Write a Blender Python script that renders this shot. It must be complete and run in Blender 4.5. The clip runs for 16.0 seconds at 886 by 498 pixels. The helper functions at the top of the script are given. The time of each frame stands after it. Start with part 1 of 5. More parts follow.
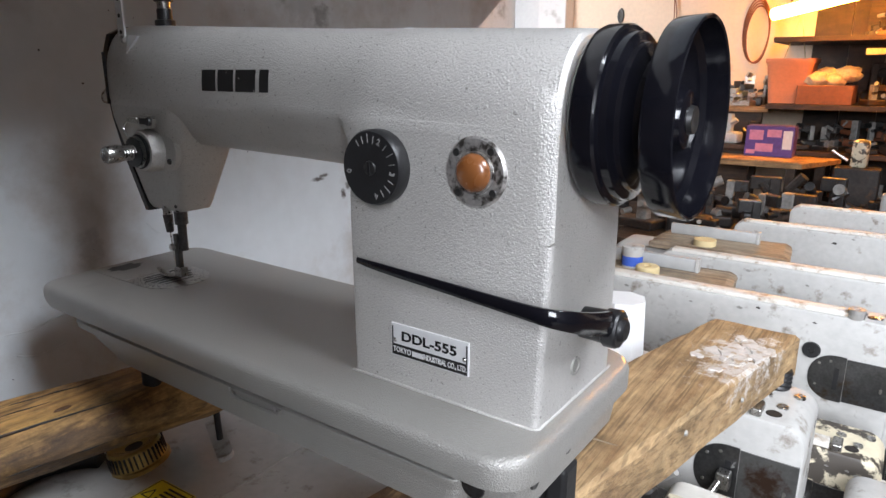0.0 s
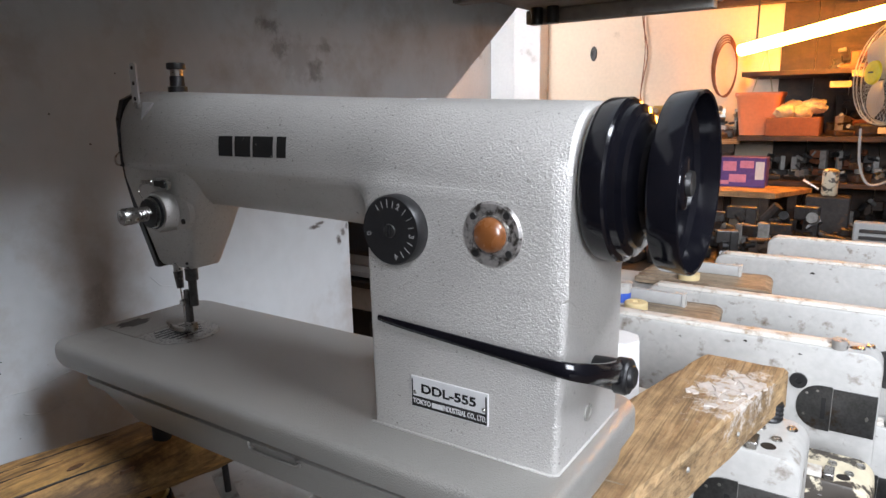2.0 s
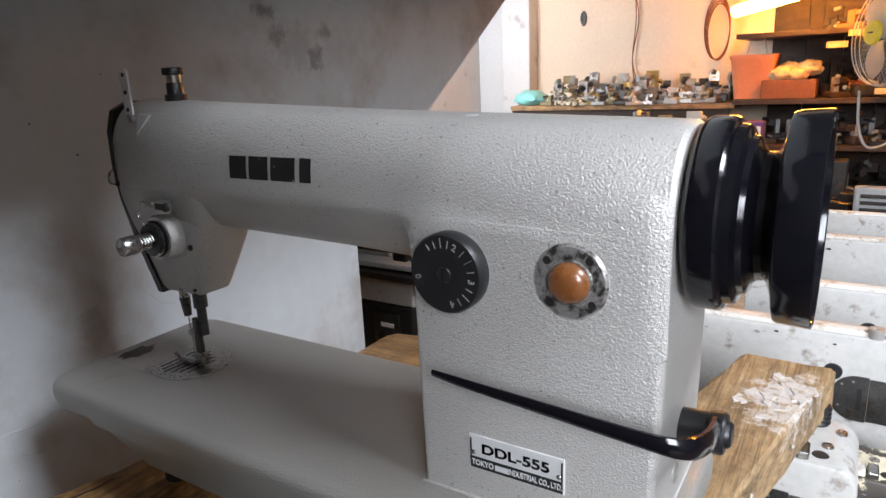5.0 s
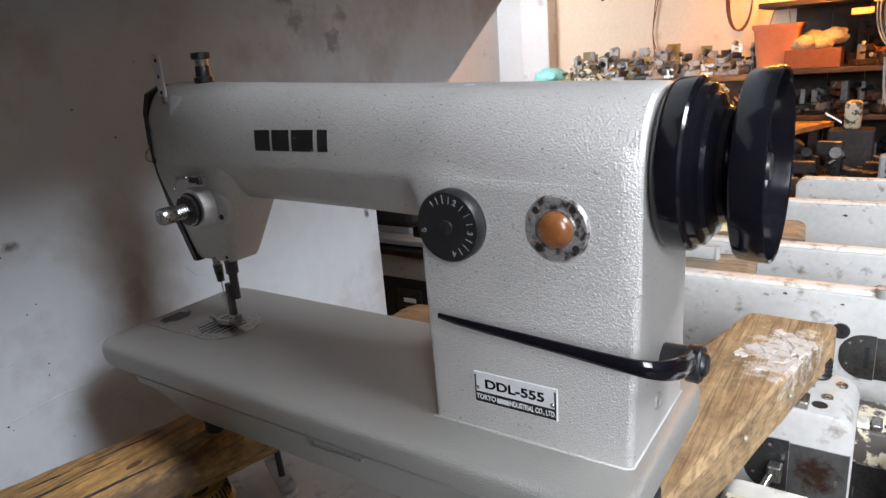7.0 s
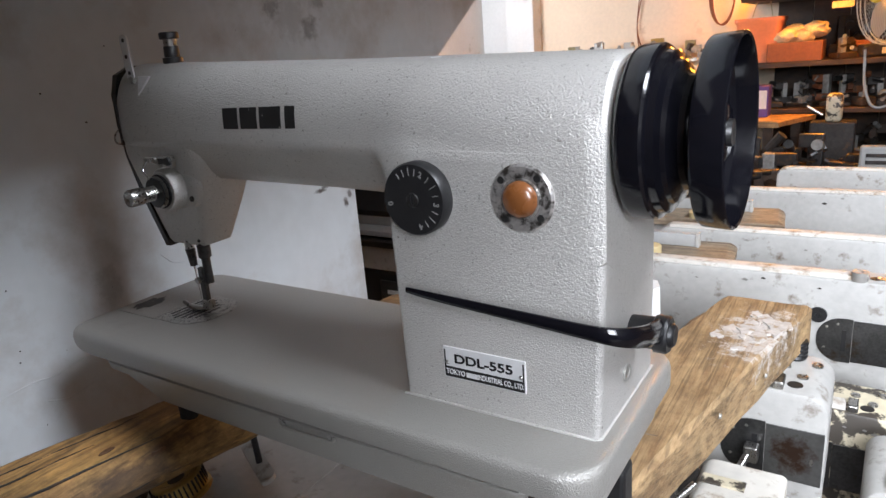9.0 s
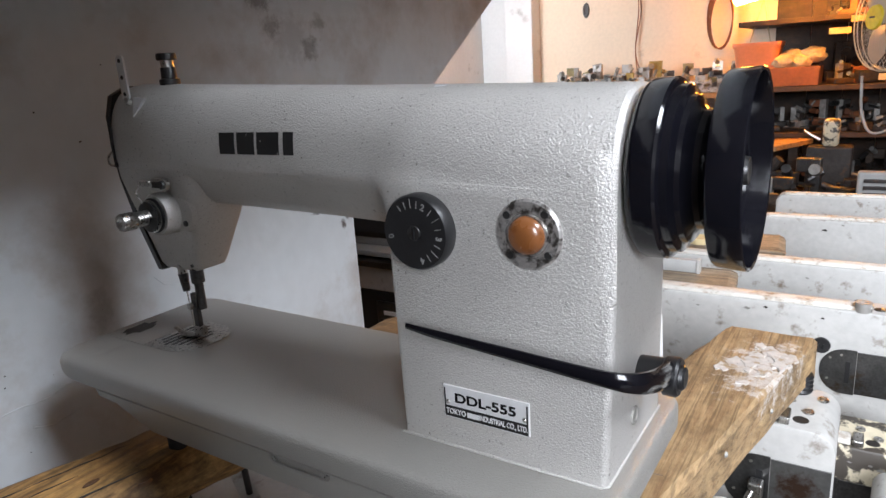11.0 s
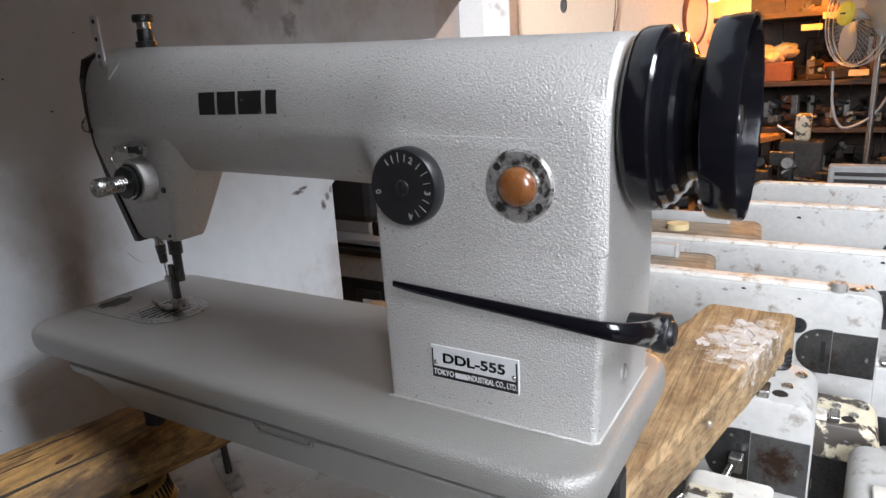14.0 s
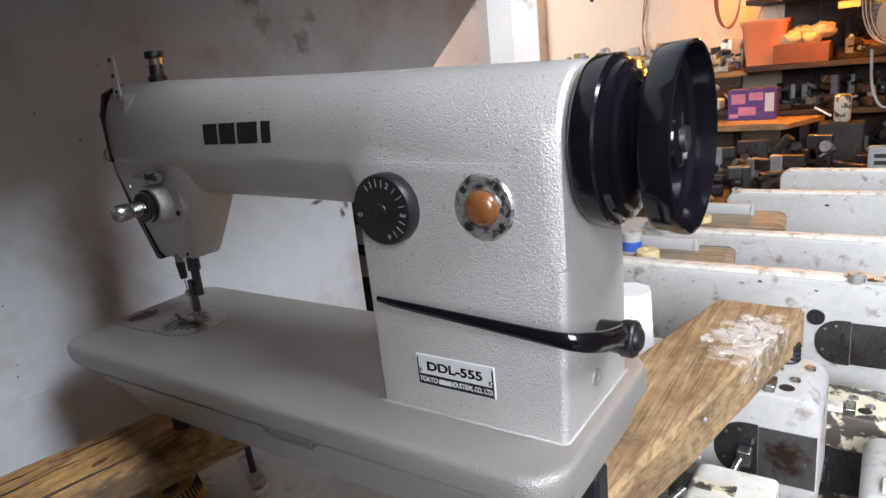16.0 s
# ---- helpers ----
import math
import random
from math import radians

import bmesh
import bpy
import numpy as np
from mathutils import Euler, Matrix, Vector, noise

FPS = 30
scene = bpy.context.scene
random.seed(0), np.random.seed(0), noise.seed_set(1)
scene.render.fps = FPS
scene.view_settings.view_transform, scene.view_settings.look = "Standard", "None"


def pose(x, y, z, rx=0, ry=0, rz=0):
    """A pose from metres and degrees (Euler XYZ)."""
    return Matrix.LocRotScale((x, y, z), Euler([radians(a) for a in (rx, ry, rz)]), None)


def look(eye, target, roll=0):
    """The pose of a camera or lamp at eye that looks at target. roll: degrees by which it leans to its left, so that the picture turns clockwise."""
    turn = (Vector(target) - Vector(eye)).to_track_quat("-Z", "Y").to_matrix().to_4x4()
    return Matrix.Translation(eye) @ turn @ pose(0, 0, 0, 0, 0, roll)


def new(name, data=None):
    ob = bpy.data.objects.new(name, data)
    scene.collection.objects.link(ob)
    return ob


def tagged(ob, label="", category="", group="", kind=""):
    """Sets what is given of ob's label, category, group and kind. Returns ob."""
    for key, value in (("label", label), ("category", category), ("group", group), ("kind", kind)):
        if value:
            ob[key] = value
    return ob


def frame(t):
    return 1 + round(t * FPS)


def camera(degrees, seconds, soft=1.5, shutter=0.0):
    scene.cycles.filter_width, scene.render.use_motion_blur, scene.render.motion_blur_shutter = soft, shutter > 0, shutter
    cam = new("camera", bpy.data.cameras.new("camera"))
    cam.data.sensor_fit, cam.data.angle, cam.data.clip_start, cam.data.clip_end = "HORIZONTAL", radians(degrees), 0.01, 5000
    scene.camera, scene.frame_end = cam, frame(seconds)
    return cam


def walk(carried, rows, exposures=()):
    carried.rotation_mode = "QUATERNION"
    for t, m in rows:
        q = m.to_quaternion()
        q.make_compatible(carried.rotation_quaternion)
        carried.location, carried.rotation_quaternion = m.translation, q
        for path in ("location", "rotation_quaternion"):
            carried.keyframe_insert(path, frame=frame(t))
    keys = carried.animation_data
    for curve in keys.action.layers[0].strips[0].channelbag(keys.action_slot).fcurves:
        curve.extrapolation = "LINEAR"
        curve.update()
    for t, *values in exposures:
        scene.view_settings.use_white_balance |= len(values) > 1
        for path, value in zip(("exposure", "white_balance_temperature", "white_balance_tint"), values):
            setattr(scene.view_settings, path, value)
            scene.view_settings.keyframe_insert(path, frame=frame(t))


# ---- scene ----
cam = camera(68.2, 16.0)
PATH = [
    (0, (0.137, -0.258, 1.195), (-0.985, 1.314, 0.675), 0.1),
    (0.5, (0.142, -0.286, 1.21), (-0.945, 1.322, 0.725), -1.8),
    (1, (0.133, -0.279, 1.211), (-0.957, 1.327, 0.731), -1.6),
    (1.5, (0.132, -0.286, 1.208), (-0.944, 1.332, 0.733), -1.2),
    (2, (0.13, -0.287, 1.215), (-0.956, 1.339, 0.796), -1.0),
    (2.5, (0.124, -0.283, 1.235), (-0.95, 1.375, 0.921), -0.5),
    (3, (0.083, -0.262, 1.255), (-0.976, 1.387, 0.855), -1.1),
    (3.5, (0.044, -0.247, 1.234), (-0.96, 1.42, 0.772), -0.2),
    (6, (0.08, -0.272, 1.25), (-1.015, 1.314, 0.716), -4.5),
    (6.5, (0.089, -0.284, 1.242), (-1.025, 1.284, 0.693), -4.7),
    (7, (0.096, -0.285, 1.239), (-1.008, 1.286, 0.68), -4.5),
    (7.5, (0.105, -0.296, 1.253), (-1.021, 1.272, 0.732), -4.7),
    (8, (0.112, -0.296, 1.236), (-0.973, 1.292, 0.687), -4.1),
    (8.5, (0.116, -0.298, 1.238), (-0.971, 1.3, 0.721), -3.0),
    (9, (0.107, -0.28, 1.223), (-0.967, 1.308, 0.654), -4.7),
    (11.5, (0.095, -0.267, 1.23), (-0.972, 1.344, 0.715), -3.6),
    (12, (0.115, -0.277, 1.219), (-0.945, 1.334, 0.69), -3.5),
    (12.5, (0.123, -0.293, 1.195), (-0.919, 1.317, 0.627), -3.2),
    (13, (0.127, -0.291, 1.204), (-0.908, 1.34, 0.688), -2.8),
    (13.5, (0.115, -0.293, 1.219), (-0.836, 1.373, 0.655), -3.2),
    (14, (0.088, -0.271, 1.205), (-0.921, 1.372, 0.671), -3.2),
    (14.5, (0.087, -0.267, 1.218), (-0.979, 1.357, 0.744), -5.0),
    (15, (0.093, -0.27, 1.221), (-0.968, 1.356, 0.742), -4.6),
    (15.5, (0.125, -0.286, 1.225), (-1.009, 1.279, 0.711), -5.7),
    (16, (0.134, -0.271, 1.223), (-0.975, 1.303, 0.682), -6.0),
]
walk(cam, [(t, look(eye, target, roll)) for t, eye, target, roll in PATH])

# ---- light ----
world = bpy.data.worlds.new("world")
scene.world = world
world.use_nodes = True
wn = world.node_tree
sky = wn.nodes.new("ShaderNodeTexSky")
sky.sky_type = "NISHITA"
sky.sun_disc = False
sky.sun_elevation, sky.sun_rotation = radians(40), radians(150)
wn.links.new(sky.outputs[0], wn.nodes["Background"].inputs[0])
wn.nodes["Background"].inputs[1].default_value = 0.1
scene.view_settings.exposure = 0.0


def area(name, eye, target, w, h, watts, colour):
    d = bpy.data.lights.new(name, "AREA")
    d.shape, d.size, d.size_y, d.energy, d.color = "RECTANGLE", w, h, watts, colour
    ob = new(name, d)
    ob.matrix_world = look(eye, target)
    return ob


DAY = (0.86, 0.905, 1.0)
area("daylight_high_window", (1.05, -1.97, 2.05), (0.65, -0.9, 1.85), 1.7, 1.3, 185, DAY)
area("daylight_east_window", (1.97, -0.08, 3.25), (-0.6, 0.15, 0.95), 1.1, 0.9, 132, DAY)
# Stands for daylight from an unseen opening; wall_west itself has none.
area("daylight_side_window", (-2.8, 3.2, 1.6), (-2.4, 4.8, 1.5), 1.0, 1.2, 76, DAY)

# ---- materials ----


def mat(name, base, rough=0.5, metal=0.0, var=0.12, scale=8.0, bump=0.0, bscale=200.0, bdist=0.001, fine=60.0, stain=None, stain_at=(0.58, 0.7), stain_scale=5.0, coat=0.0, rvar=0.1):
    m = bpy.data.materials.new(name)
    m.use_nodes = True
    nt = m.node_tree
    n, l = nt.nodes, nt.links
    b = n["Principled BSDF"]
    b.inputs["Metallic"].default_value = metal
    b.inputs["Coat Weight"].default_value = coat
    tc = n.new("ShaderNodeTexCoord")
    big = n.new("ShaderNodeTexNoise")
    big.inputs["Scale"].default_value, big.inputs["Detail"].default_value = scale, 5
    small = n.new("ShaderNodeTexNoise")
    small.inputs["Scale"].default_value, small.inputs["Detail"].default_value = fine, 3
    for t in (big, small):
        l.new(tc.outputs["Object"], t.inputs["Vector"])
    add = n.new("ShaderNodeMath")
    add.operation = "ADD"
    l.new(big.outputs[0], add.inputs[0]), l.new(small.outputs[0], add.inputs[1])
    ramp = n.new("ShaderNodeMapRange")
    ramp.inputs["From Min"].default_value, ramp.inputs["From Max"].default_value = 0.6, 1.4
    ramp.inputs["To Min"].default_value, ramp.inputs["To Max"].default_value = 1 - var, 1 + var
    l.new(add.outputs[0], ramp.inputs["Value"])
    mul = n.new("ShaderNodeVectorMath")
    mul.operation = "SCALE"
    mul.inputs[0].default_value = base
    l.new(ramp.outputs[0], mul.inputs["Scale"])
    colour = mul.outputs[0]
    if stain:
        sn = n.new("ShaderNodeTexNoise")
        sn.inputs["Scale"].default_value, sn.inputs["Detail"].default_value, sn.inputs["Roughness"].default_value = stain_scale, 8, 0.65
        l.new(tc.outputs["Object"], sn.inputs["Vector"])
        sr = n.new("ShaderNodeMapRange")
        sr.inputs["From Min"].default_value, sr.inputs["From Max"].default_value = stain_at
        l.new(sn.outputs[0], sr.inputs["Value"])
        mix = n.new("ShaderNodeMix")
        mix.data_type = "RGBA"
        l.new(sr.outputs[0], mix.inputs["Factor"])
        l.new(colour, mix.inputs["A"])
        mix.inputs["B"].default_value = (*stain, 1)
        colour = mix.outputs["Result"]
    l.new(colour, b.inputs["Base Color"])
    rr = n.new("ShaderNodeMapRange")
    rr.inputs["To Min"].default_value, rr.inputs["To Max"].default_value = max(0.03, rough - rvar), min(1, rough + rvar)
    l.new(small.outputs[0], rr.inputs["Value"])
    l.new(rr.outputs[0], b.inputs["Roughness"])
    if bump:
        bn = n.new("ShaderNodeTexNoise")
        bn.inputs["Scale"].default_value, bn.inputs["Detail"].default_value = bscale, 2
        l.new(tc.outputs["Object"], bn.inputs["Vector"])
        bu = n.new("ShaderNodeBump")
        bu.inputs["Strength"].default_value, bu.inputs["Distance"].default_value = bump, bdist
        l.new(bn.outputs[0], bu.inputs["Height"])
        l.new(bu.outputs[0], b.inputs["Normal"])
    return m


def wood_mat(name, dark, light, axis_scale, paint=None, blots=(11, 0.45)):
    m = bpy.data.materials.new(name)
    m.use_nodes = True
    nt = m.node_tree
    n, l = nt.nodes, nt.links
    b = n["Principled BSDF"]
    tc = n.new("ShaderNodeTexCoord")
    mp = n.new("ShaderNodeMapping")
    mp.inputs["Scale"].default_value = axis_scale
    l.new(tc.outputs["Object"], mp.inputs["Vector"])
    g = n.new("ShaderNodeTexNoise")
    g.inputs["Scale"].default_value, g.inputs["Detail"].default_value, g.inputs["Roughness"].default_value, g.inputs["Distortion"].default_value = 1.0, 9, 0.7, 0.25
    l.new(mp.outputs[0], g.inputs["Vector"])
    ramp = n.new("ShaderNodeValToRGB")
    ramp.color_ramp.elements[0].position, ramp.color_ramp.elements[0].color = 0.28, (*dark, 1)
    ramp.color_ramp.elements[1].position, ramp.color_ramp.elements[1].color = 0.7, (*light, 1)
    l.new(g.outputs[0], ramp.inputs[0])
    blot = n.new("ShaderNodeTexNoise")
    blot.inputs["Scale"].default_value, blot.inputs["Detail"].default_value, blot.inputs["Roughness"].default_value = blots[0], 9, 0.7
    l.new(tc.outputs["Object"], blot.inputs["Vector"])
    br = n.new("ShaderNodeMapRange")
    br.inputs["From Min"].default_value, br.inputs["From Max"].default_value = 0.35, 0.6
    br.inputs["To Min"].default_value, br.inputs["To Max"].default_value = blots[1], 1.1
    l.new(blot.outputs[0], br.inputs["Value"])
    mul = n.new("ShaderNodeVectorMath")
    mul.operation = "SCALE"
    l.new(ramp.outputs[0], mul.inputs[0]), l.new(br.outputs[0], mul.inputs["Scale"])
    colour = mul.outputs[0]
    lm = n.new("ShaderNodeMapping")
    lm.inputs["Scale"].default_value = [v * 3.2 if v > 20 else v * 0.8 for v in axis_scale]
    l.new(tc.outputs["Object"], lm.inputs["Vector"])
    ln2 = n.new("ShaderNodeTexNoise")
    ln2.inputs["Scale"].default_value, ln2.inputs["Detail"].default_value = 1.0, 4
    l.new(lm.outputs[0], ln2.inputs["Vector"])
    lr = n.new("ShaderNodeMapRange")
    lr.inputs["From Min"].default_value, lr.inputs["From Max"].default_value = 0.36, 0.5
    lr.inputs["To Min"].default_value, lr.inputs["To Max"].default_value = 0.58, 1.0
    l.new(ln2.outputs[0], lr.inputs["Value"])
    mul2 = n.new("ShaderNodeVectorMath")
    mul2.operation = "SCALE"
    l.new(colour, mul2.inputs[0]), l.new(lr.outputs[0], mul2.inputs["Scale"])
    colour = mul2.outputs[0]
    if paint:
        # dried paint splash: ellipse round a place of the board, broken up by noise
        centre, radius, tone = paint
        sub = n.new("ShaderNodeMapping")
        sub.inputs["Location"].default_value = [-c / r for c, r in zip(centre, radius)]
        sub.inputs["Scale"].default_value = [1 / r for r in radius]
        l.new(tc.outputs["Object"], sub.inputs["Vector"])
        ln = n.new("ShaderNodeVectorMath")
        ln.operation = "LENGTH"
        l.new(sub.outputs[0], ln.inputs[0])
        pn = n.new("ShaderNodeTexNoise")
        pn.inputs["Scale"].default_value, pn.inputs["Detail"].default_value, pn.inputs["Roughness"].default_value = 62, 10, 0.82
        l.new(tc.outputs["Object"], pn.inputs["Vector"])
        ma = n.new("ShaderNodeMath")
        ma.operation = "MULTIPLY_ADD"
        ma.inputs[1].default_value = -0.2
        l.new(ln.outputs["Value"], ma.inputs[0]), l.new(pn.outputs[0], ma.inputs[2])
        pr = n.new("ShaderNodeMapRange")
        pr.inputs["From Min"].default_value, pr.inputs["From Max"].default_value, pr.inputs["To Max"].default_value = 0.34, 0.44, 0.9
        l.new(ma.outputs[0], pr.inputs["Value"])
        mix = n.new("ShaderNodeMix")
        mix.data_type = "RGBA"
        l.new(pr.outputs[0], mix.inputs["Factor"]), l.new(colour, mix.inputs["A"])
        mix.inputs["B"].default_value = (*tone, 1)
        colour = mix.outputs["Result"]
    l.new(colour, b.inputs["Base Color"])
    b.inputs["Roughness"].default_value = 0.62
    bu = n.new("ShaderNodeBump")
    bu.inputs["Strength"].default_value, bu.inputs["Distance"].default_value = 0.8, 0.003
    l.new(g.outputs[0], bu.inputs["Height"]), l.new(bu.outputs[0], b.inputs["Normal"])
    return m


def smudge(m, spots, tone, scale=40.0, axes=(1, 1, 1)):
    """Adds marks of soot, dirt and painted shade: ellipses (centre, radius) broken up by noise, over what the material
    has.
    """
    n, l = m.node_tree.nodes, m.node_tree.links
    b = n["Principled BSDF"]
    tc = n.new("ShaderNodeTexCoord")
    pn = n.new("ShaderNodeTexNoise")
    pn.inputs["Scale"].default_value, pn.inputs["Detail"].default_value, pn.inputs["Roughness"].default_value = scale, 8, 0.7
    l.new(tc.outputs["Object"], pn.inputs["Vector"])
    for centre, radius, strength in spots:
        colour = b.inputs["Base Color"].links[0].from_socket
        sub = n.new("ShaderNodeMapping")
        sub.inputs["Location"].default_value = [-c / r for c, r in zip(centre, radius)]
        sub.inputs["Scale"].default_value = [1 / r for r in radius]
        l.new(tc.outputs["Object"], sub.inputs["Vector"])
        ln = n.new("ShaderNodeVectorMath")
        ln.operation = "LENGTH"
        l.new(sub.outputs[0], ln.inputs[0])
        ma = n.new("ShaderNodeMath")
        ma.operation = "MULTIPLY_ADD"
        ma.inputs[1].default_value = -0.4
        l.new(ln.outputs["Value"], ma.inputs[0]), l.new(pn.outputs[0], ma.inputs[2])
        pr = n.new("ShaderNodeMapRange")
        pr.inputs["From Min"].default_value, pr.inputs["From Max"].default_value, pr.inputs["To Max"].default_value = 0.1, 0.35, strength
        l.new(ma.outputs[0], pr.inputs["Value"])
        mix = n.new("ShaderNodeMix")
        mix.data_type = "RGBA"
        l.new(pr.outputs[0], mix.inputs["Factor"]), l.new(colour, mix.inputs["A"])
        mix.inputs["B"].default_value = (*tone, 1)
        l.new(mix.outputs["Result"], b.inputs["Base Color"])
    return m


def glow_mat(name, colour, strength):
    m = bpy.data.materials.new(name)
    m.use_nodes = True
    b = m.node_tree.nodes["Principled BSDF"]
    b.inputs["Base Color"].default_value = (*colour, 1)
    b.inputs["Emission Color"].default_value = (*colour, 1)
    b.inputs["Emission Strength"].default_value = strength
    return m


HAMMER = mat("hammered_grey_paint", (0.50, 0.485, 0.46), 0.38, 0.3, 0.14, 14, 0.7, 820, 0.0013, 820, coat=0.1, rvar=0.08, stain=(0.2, 0.19, 0.17), stain_scale=420, stain_at=(0.60, 0.69))
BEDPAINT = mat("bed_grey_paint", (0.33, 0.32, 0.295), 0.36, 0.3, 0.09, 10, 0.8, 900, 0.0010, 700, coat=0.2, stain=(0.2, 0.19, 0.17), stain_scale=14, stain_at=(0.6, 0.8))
BLACKGLOSS = mat("black_gloss_enamel", (0.004, 0.004, 0.006), 0.13, 0.0, 0.3, 30, 0.04, 120, 0.0006, 300, coat=0.1, rvar=0.05)
BLACK = mat("black_plastic", (0.012, 0.012, 0.013), 0.4, 0.0, 0.3, 40, 0.1, 600, 0.0004, 400)
STEEL = mat("worn_steel", (0.42, 0.41, 0.39), 0.3, 1.0, 0.2, 60, 0.15, 500, 0.0003, 500, rvar=0.15)
DARKSTEEL = mat("dark_steel", (0.10, 0.10, 0.10), 0.35, 0.9, 0.35, 30, 0.1, 300, 0.0003, 300, stain=(0.07, 0.04, 0.02), stain_scale=25)
AMBER = mat("amber_window", (0.18, 0.064, 0.019), 0.28, 0.0, 0.25, 90, 0.0, coat=0.5, stain=(0.12, 0.04, 0.01), stain_scale=160, stain_at=(0.56, 0.66))
WHITEPAINT = mat("old_white_enamel", (0.43, 0.422, 0.40), 0.45, 0.0, 0.12, 9, 0.35, 150, 0.0008, 80, stain=(0.15, 0.115, 0.08), stain_scale=30, stain_at=(0.57, 0.72))
WALLPAINT = mat("dirty_white_wall", (0.62, 0.61, 0.59), 0.7, 0.0, 0.07, 3, 0.35, 22, 0.004, 40, stain=(0.30, 0.27, 0.24), stain_scale=4.5, stain_at=(0.6, 0.75))
CREAMWALL = mat("cream_wall", (0.74, 0.60, 0.45), 0.75, 0.0, 0.08, 2, 0.3, 30, 0.003, 40, stain=(0.4, 0.28, 0.18), stain_scale=3, stain_at=(0.62, 0.75))
# For unseen walls: coloured dark so that little light bounces back.
DIMWALL = mat("dark_unseen_wall", (0.10, 0.095, 0.09), 0.85, 0.0, 0.2, 3, 0.4, 40, 0.003)
CONCRETE = mat("concrete_floor", (0.22, 0.21, 0.2), 0.8, 0.0, 0.2, 3, 0.4, 60, 0.003, 50)
DARKWOOD = wood_mat("dark_shelf_wood", (0.025, 0.013, 0.007), (0.075, 0.04, 0.02), (3, 40, 40))
PLANK = wood_mat("rough_plank", (0.22, 0.125, 0.058), (0.56, 0.39, 0.205), (130, 12, 95), paint=((0.018, 0.465, 0.90), (0.046, 0.088, 0.05), (0.60, 0.555, 0.51)), blots=(16, 0.5))
# First patch: shade under the bed put into the wood colour, plus oil stain.
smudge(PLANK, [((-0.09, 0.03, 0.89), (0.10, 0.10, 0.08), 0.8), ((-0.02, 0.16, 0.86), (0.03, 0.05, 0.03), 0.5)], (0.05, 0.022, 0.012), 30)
TABLEWOOD = wood_mat("table_wood", (0.25, 0.13, 0.05), (0.5, 0.3, 0.13), (5, 60, 60))
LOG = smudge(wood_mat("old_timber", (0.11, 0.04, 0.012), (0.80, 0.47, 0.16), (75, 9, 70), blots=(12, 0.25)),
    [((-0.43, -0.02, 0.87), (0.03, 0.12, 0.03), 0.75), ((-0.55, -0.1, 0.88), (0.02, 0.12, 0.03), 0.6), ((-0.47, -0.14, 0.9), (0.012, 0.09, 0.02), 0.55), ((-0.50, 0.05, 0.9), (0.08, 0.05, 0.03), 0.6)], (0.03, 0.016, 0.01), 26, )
FLAKE = mat("dried_white_paint", (0.56, 0.52, 0.48), 0.7, 0.0, 0.2, 60, 0.6, 220, 0.001, 160, stain=(0.36, 0.27, 0.17), stain_scale=70, stain_at=(0.5, 0.62))
KNOT = mat("dark_knot", (0.10, 0.045, 0.018), 0.6, 0.0, 0.4, 160, 0.5, 300, 0.001)
STAIRWALL = smudge(mat("stair_wall_paint", (0.545, 0.58, 0.60), 0.7, 0.0, 0.06, 3, 0.5, 18, 0.005, 40, stain=(0.36, 0.335, 0.31), stain_scale=6.5, stain_at=(0.5, 0.76)),
    [((-0.6, 0.443, 1.037), (0.05, 0.014, 0.004), 0.95), ((-0.6, 0.455, 1.041), (0.05, 0.012, 0.003), 0.9), ((-0.6, 0.497, 1.008), (0.05, 0.007, 0.010), 0.95), ((-0.6, 0.508, 1.018), (0.05, 0.006, 0.008), 0.8), ((-0.6, 0.517, 1.027), (0.05, 0.005, 0.007), 0.7),
     ((-0.6, 0.378, 1.333), (0.05, 0.022, 0.014), 0.55), ((-0.6, 0.395, 1.305), (0.05, 0.02, 0.016), 0.4), ((-0.6, 0.465, 1.275), (0.05, 0.022, 0.02), 0.45), ((-0.6, 0.488, 1.31), (0.05, 0.018, 0.014), 0.4), ((-0.6, 0.43, 1.29), (0.05, 0.05, 0.04), 0.2), ((-0.6, 0.09, 1.0), (0.05, 0.018, 0.03), 0.25), ((-0.6, -0.02, 1.095), (0.05, 0.01, 0.006), 0.8)], (0.07, 0.055, 0.05), 75)
RUSTSTEEL = smudge(mat("rusty_slide_plate", (0.16, 0.16, 0.155), 0.35, 0.8, 0.2, 30, 0.1, 300, 0.0003, 200), [((0.062, 0.447, 0.762), (0.024, 0.03, 0.026), 0.9)], (0.06, 0.028, 0.014), 90)
CREAM = mat("cream_enamel", (0.62, 0.55, 0.40), 0.45, 0.0, 0.12, 20, 0.2, 150, 0.0006, 90, stain=(0.06, 0.05, 0.04), stain_scale=22, stain_at=(0.5, 0.54))
BRASS = mat("brass", (0.45, 0.31, 0.11), 0.35, 0.8, 0.25, 60, 0.1, 300, 0.0004, 200)
YELLOW = mat("yellow_label", (0.72, 0.58, 0.03), 0.45, 0.0, 0.1, 60)
RAILPAINT = mat("grimy_white_rail", (0.66, 0.63, 0.57), 0.55, 0.0, 0.1, 10, 0.3, 120, 0.001, 80, stain=(0.30, 0.21, 0.13), stain_scale=34, stain_at=(0.52, 0.66))
OFFCUT = wood_mat("weathered_offcut", (0.20, 0.14, 0.09), (0.46, 0.36, 0.25), (6, 90, 90))
RUBBER = mat("black_rubber", (0.014, 0.014, 0.015), 0.55, 0.0, 0.3, 30, 0.3, 200, 0.001)
WHITEMARK = mat("white_marks", (0.22, 0.22, 0.215), 0.5, 0.0, 0.15, 300)
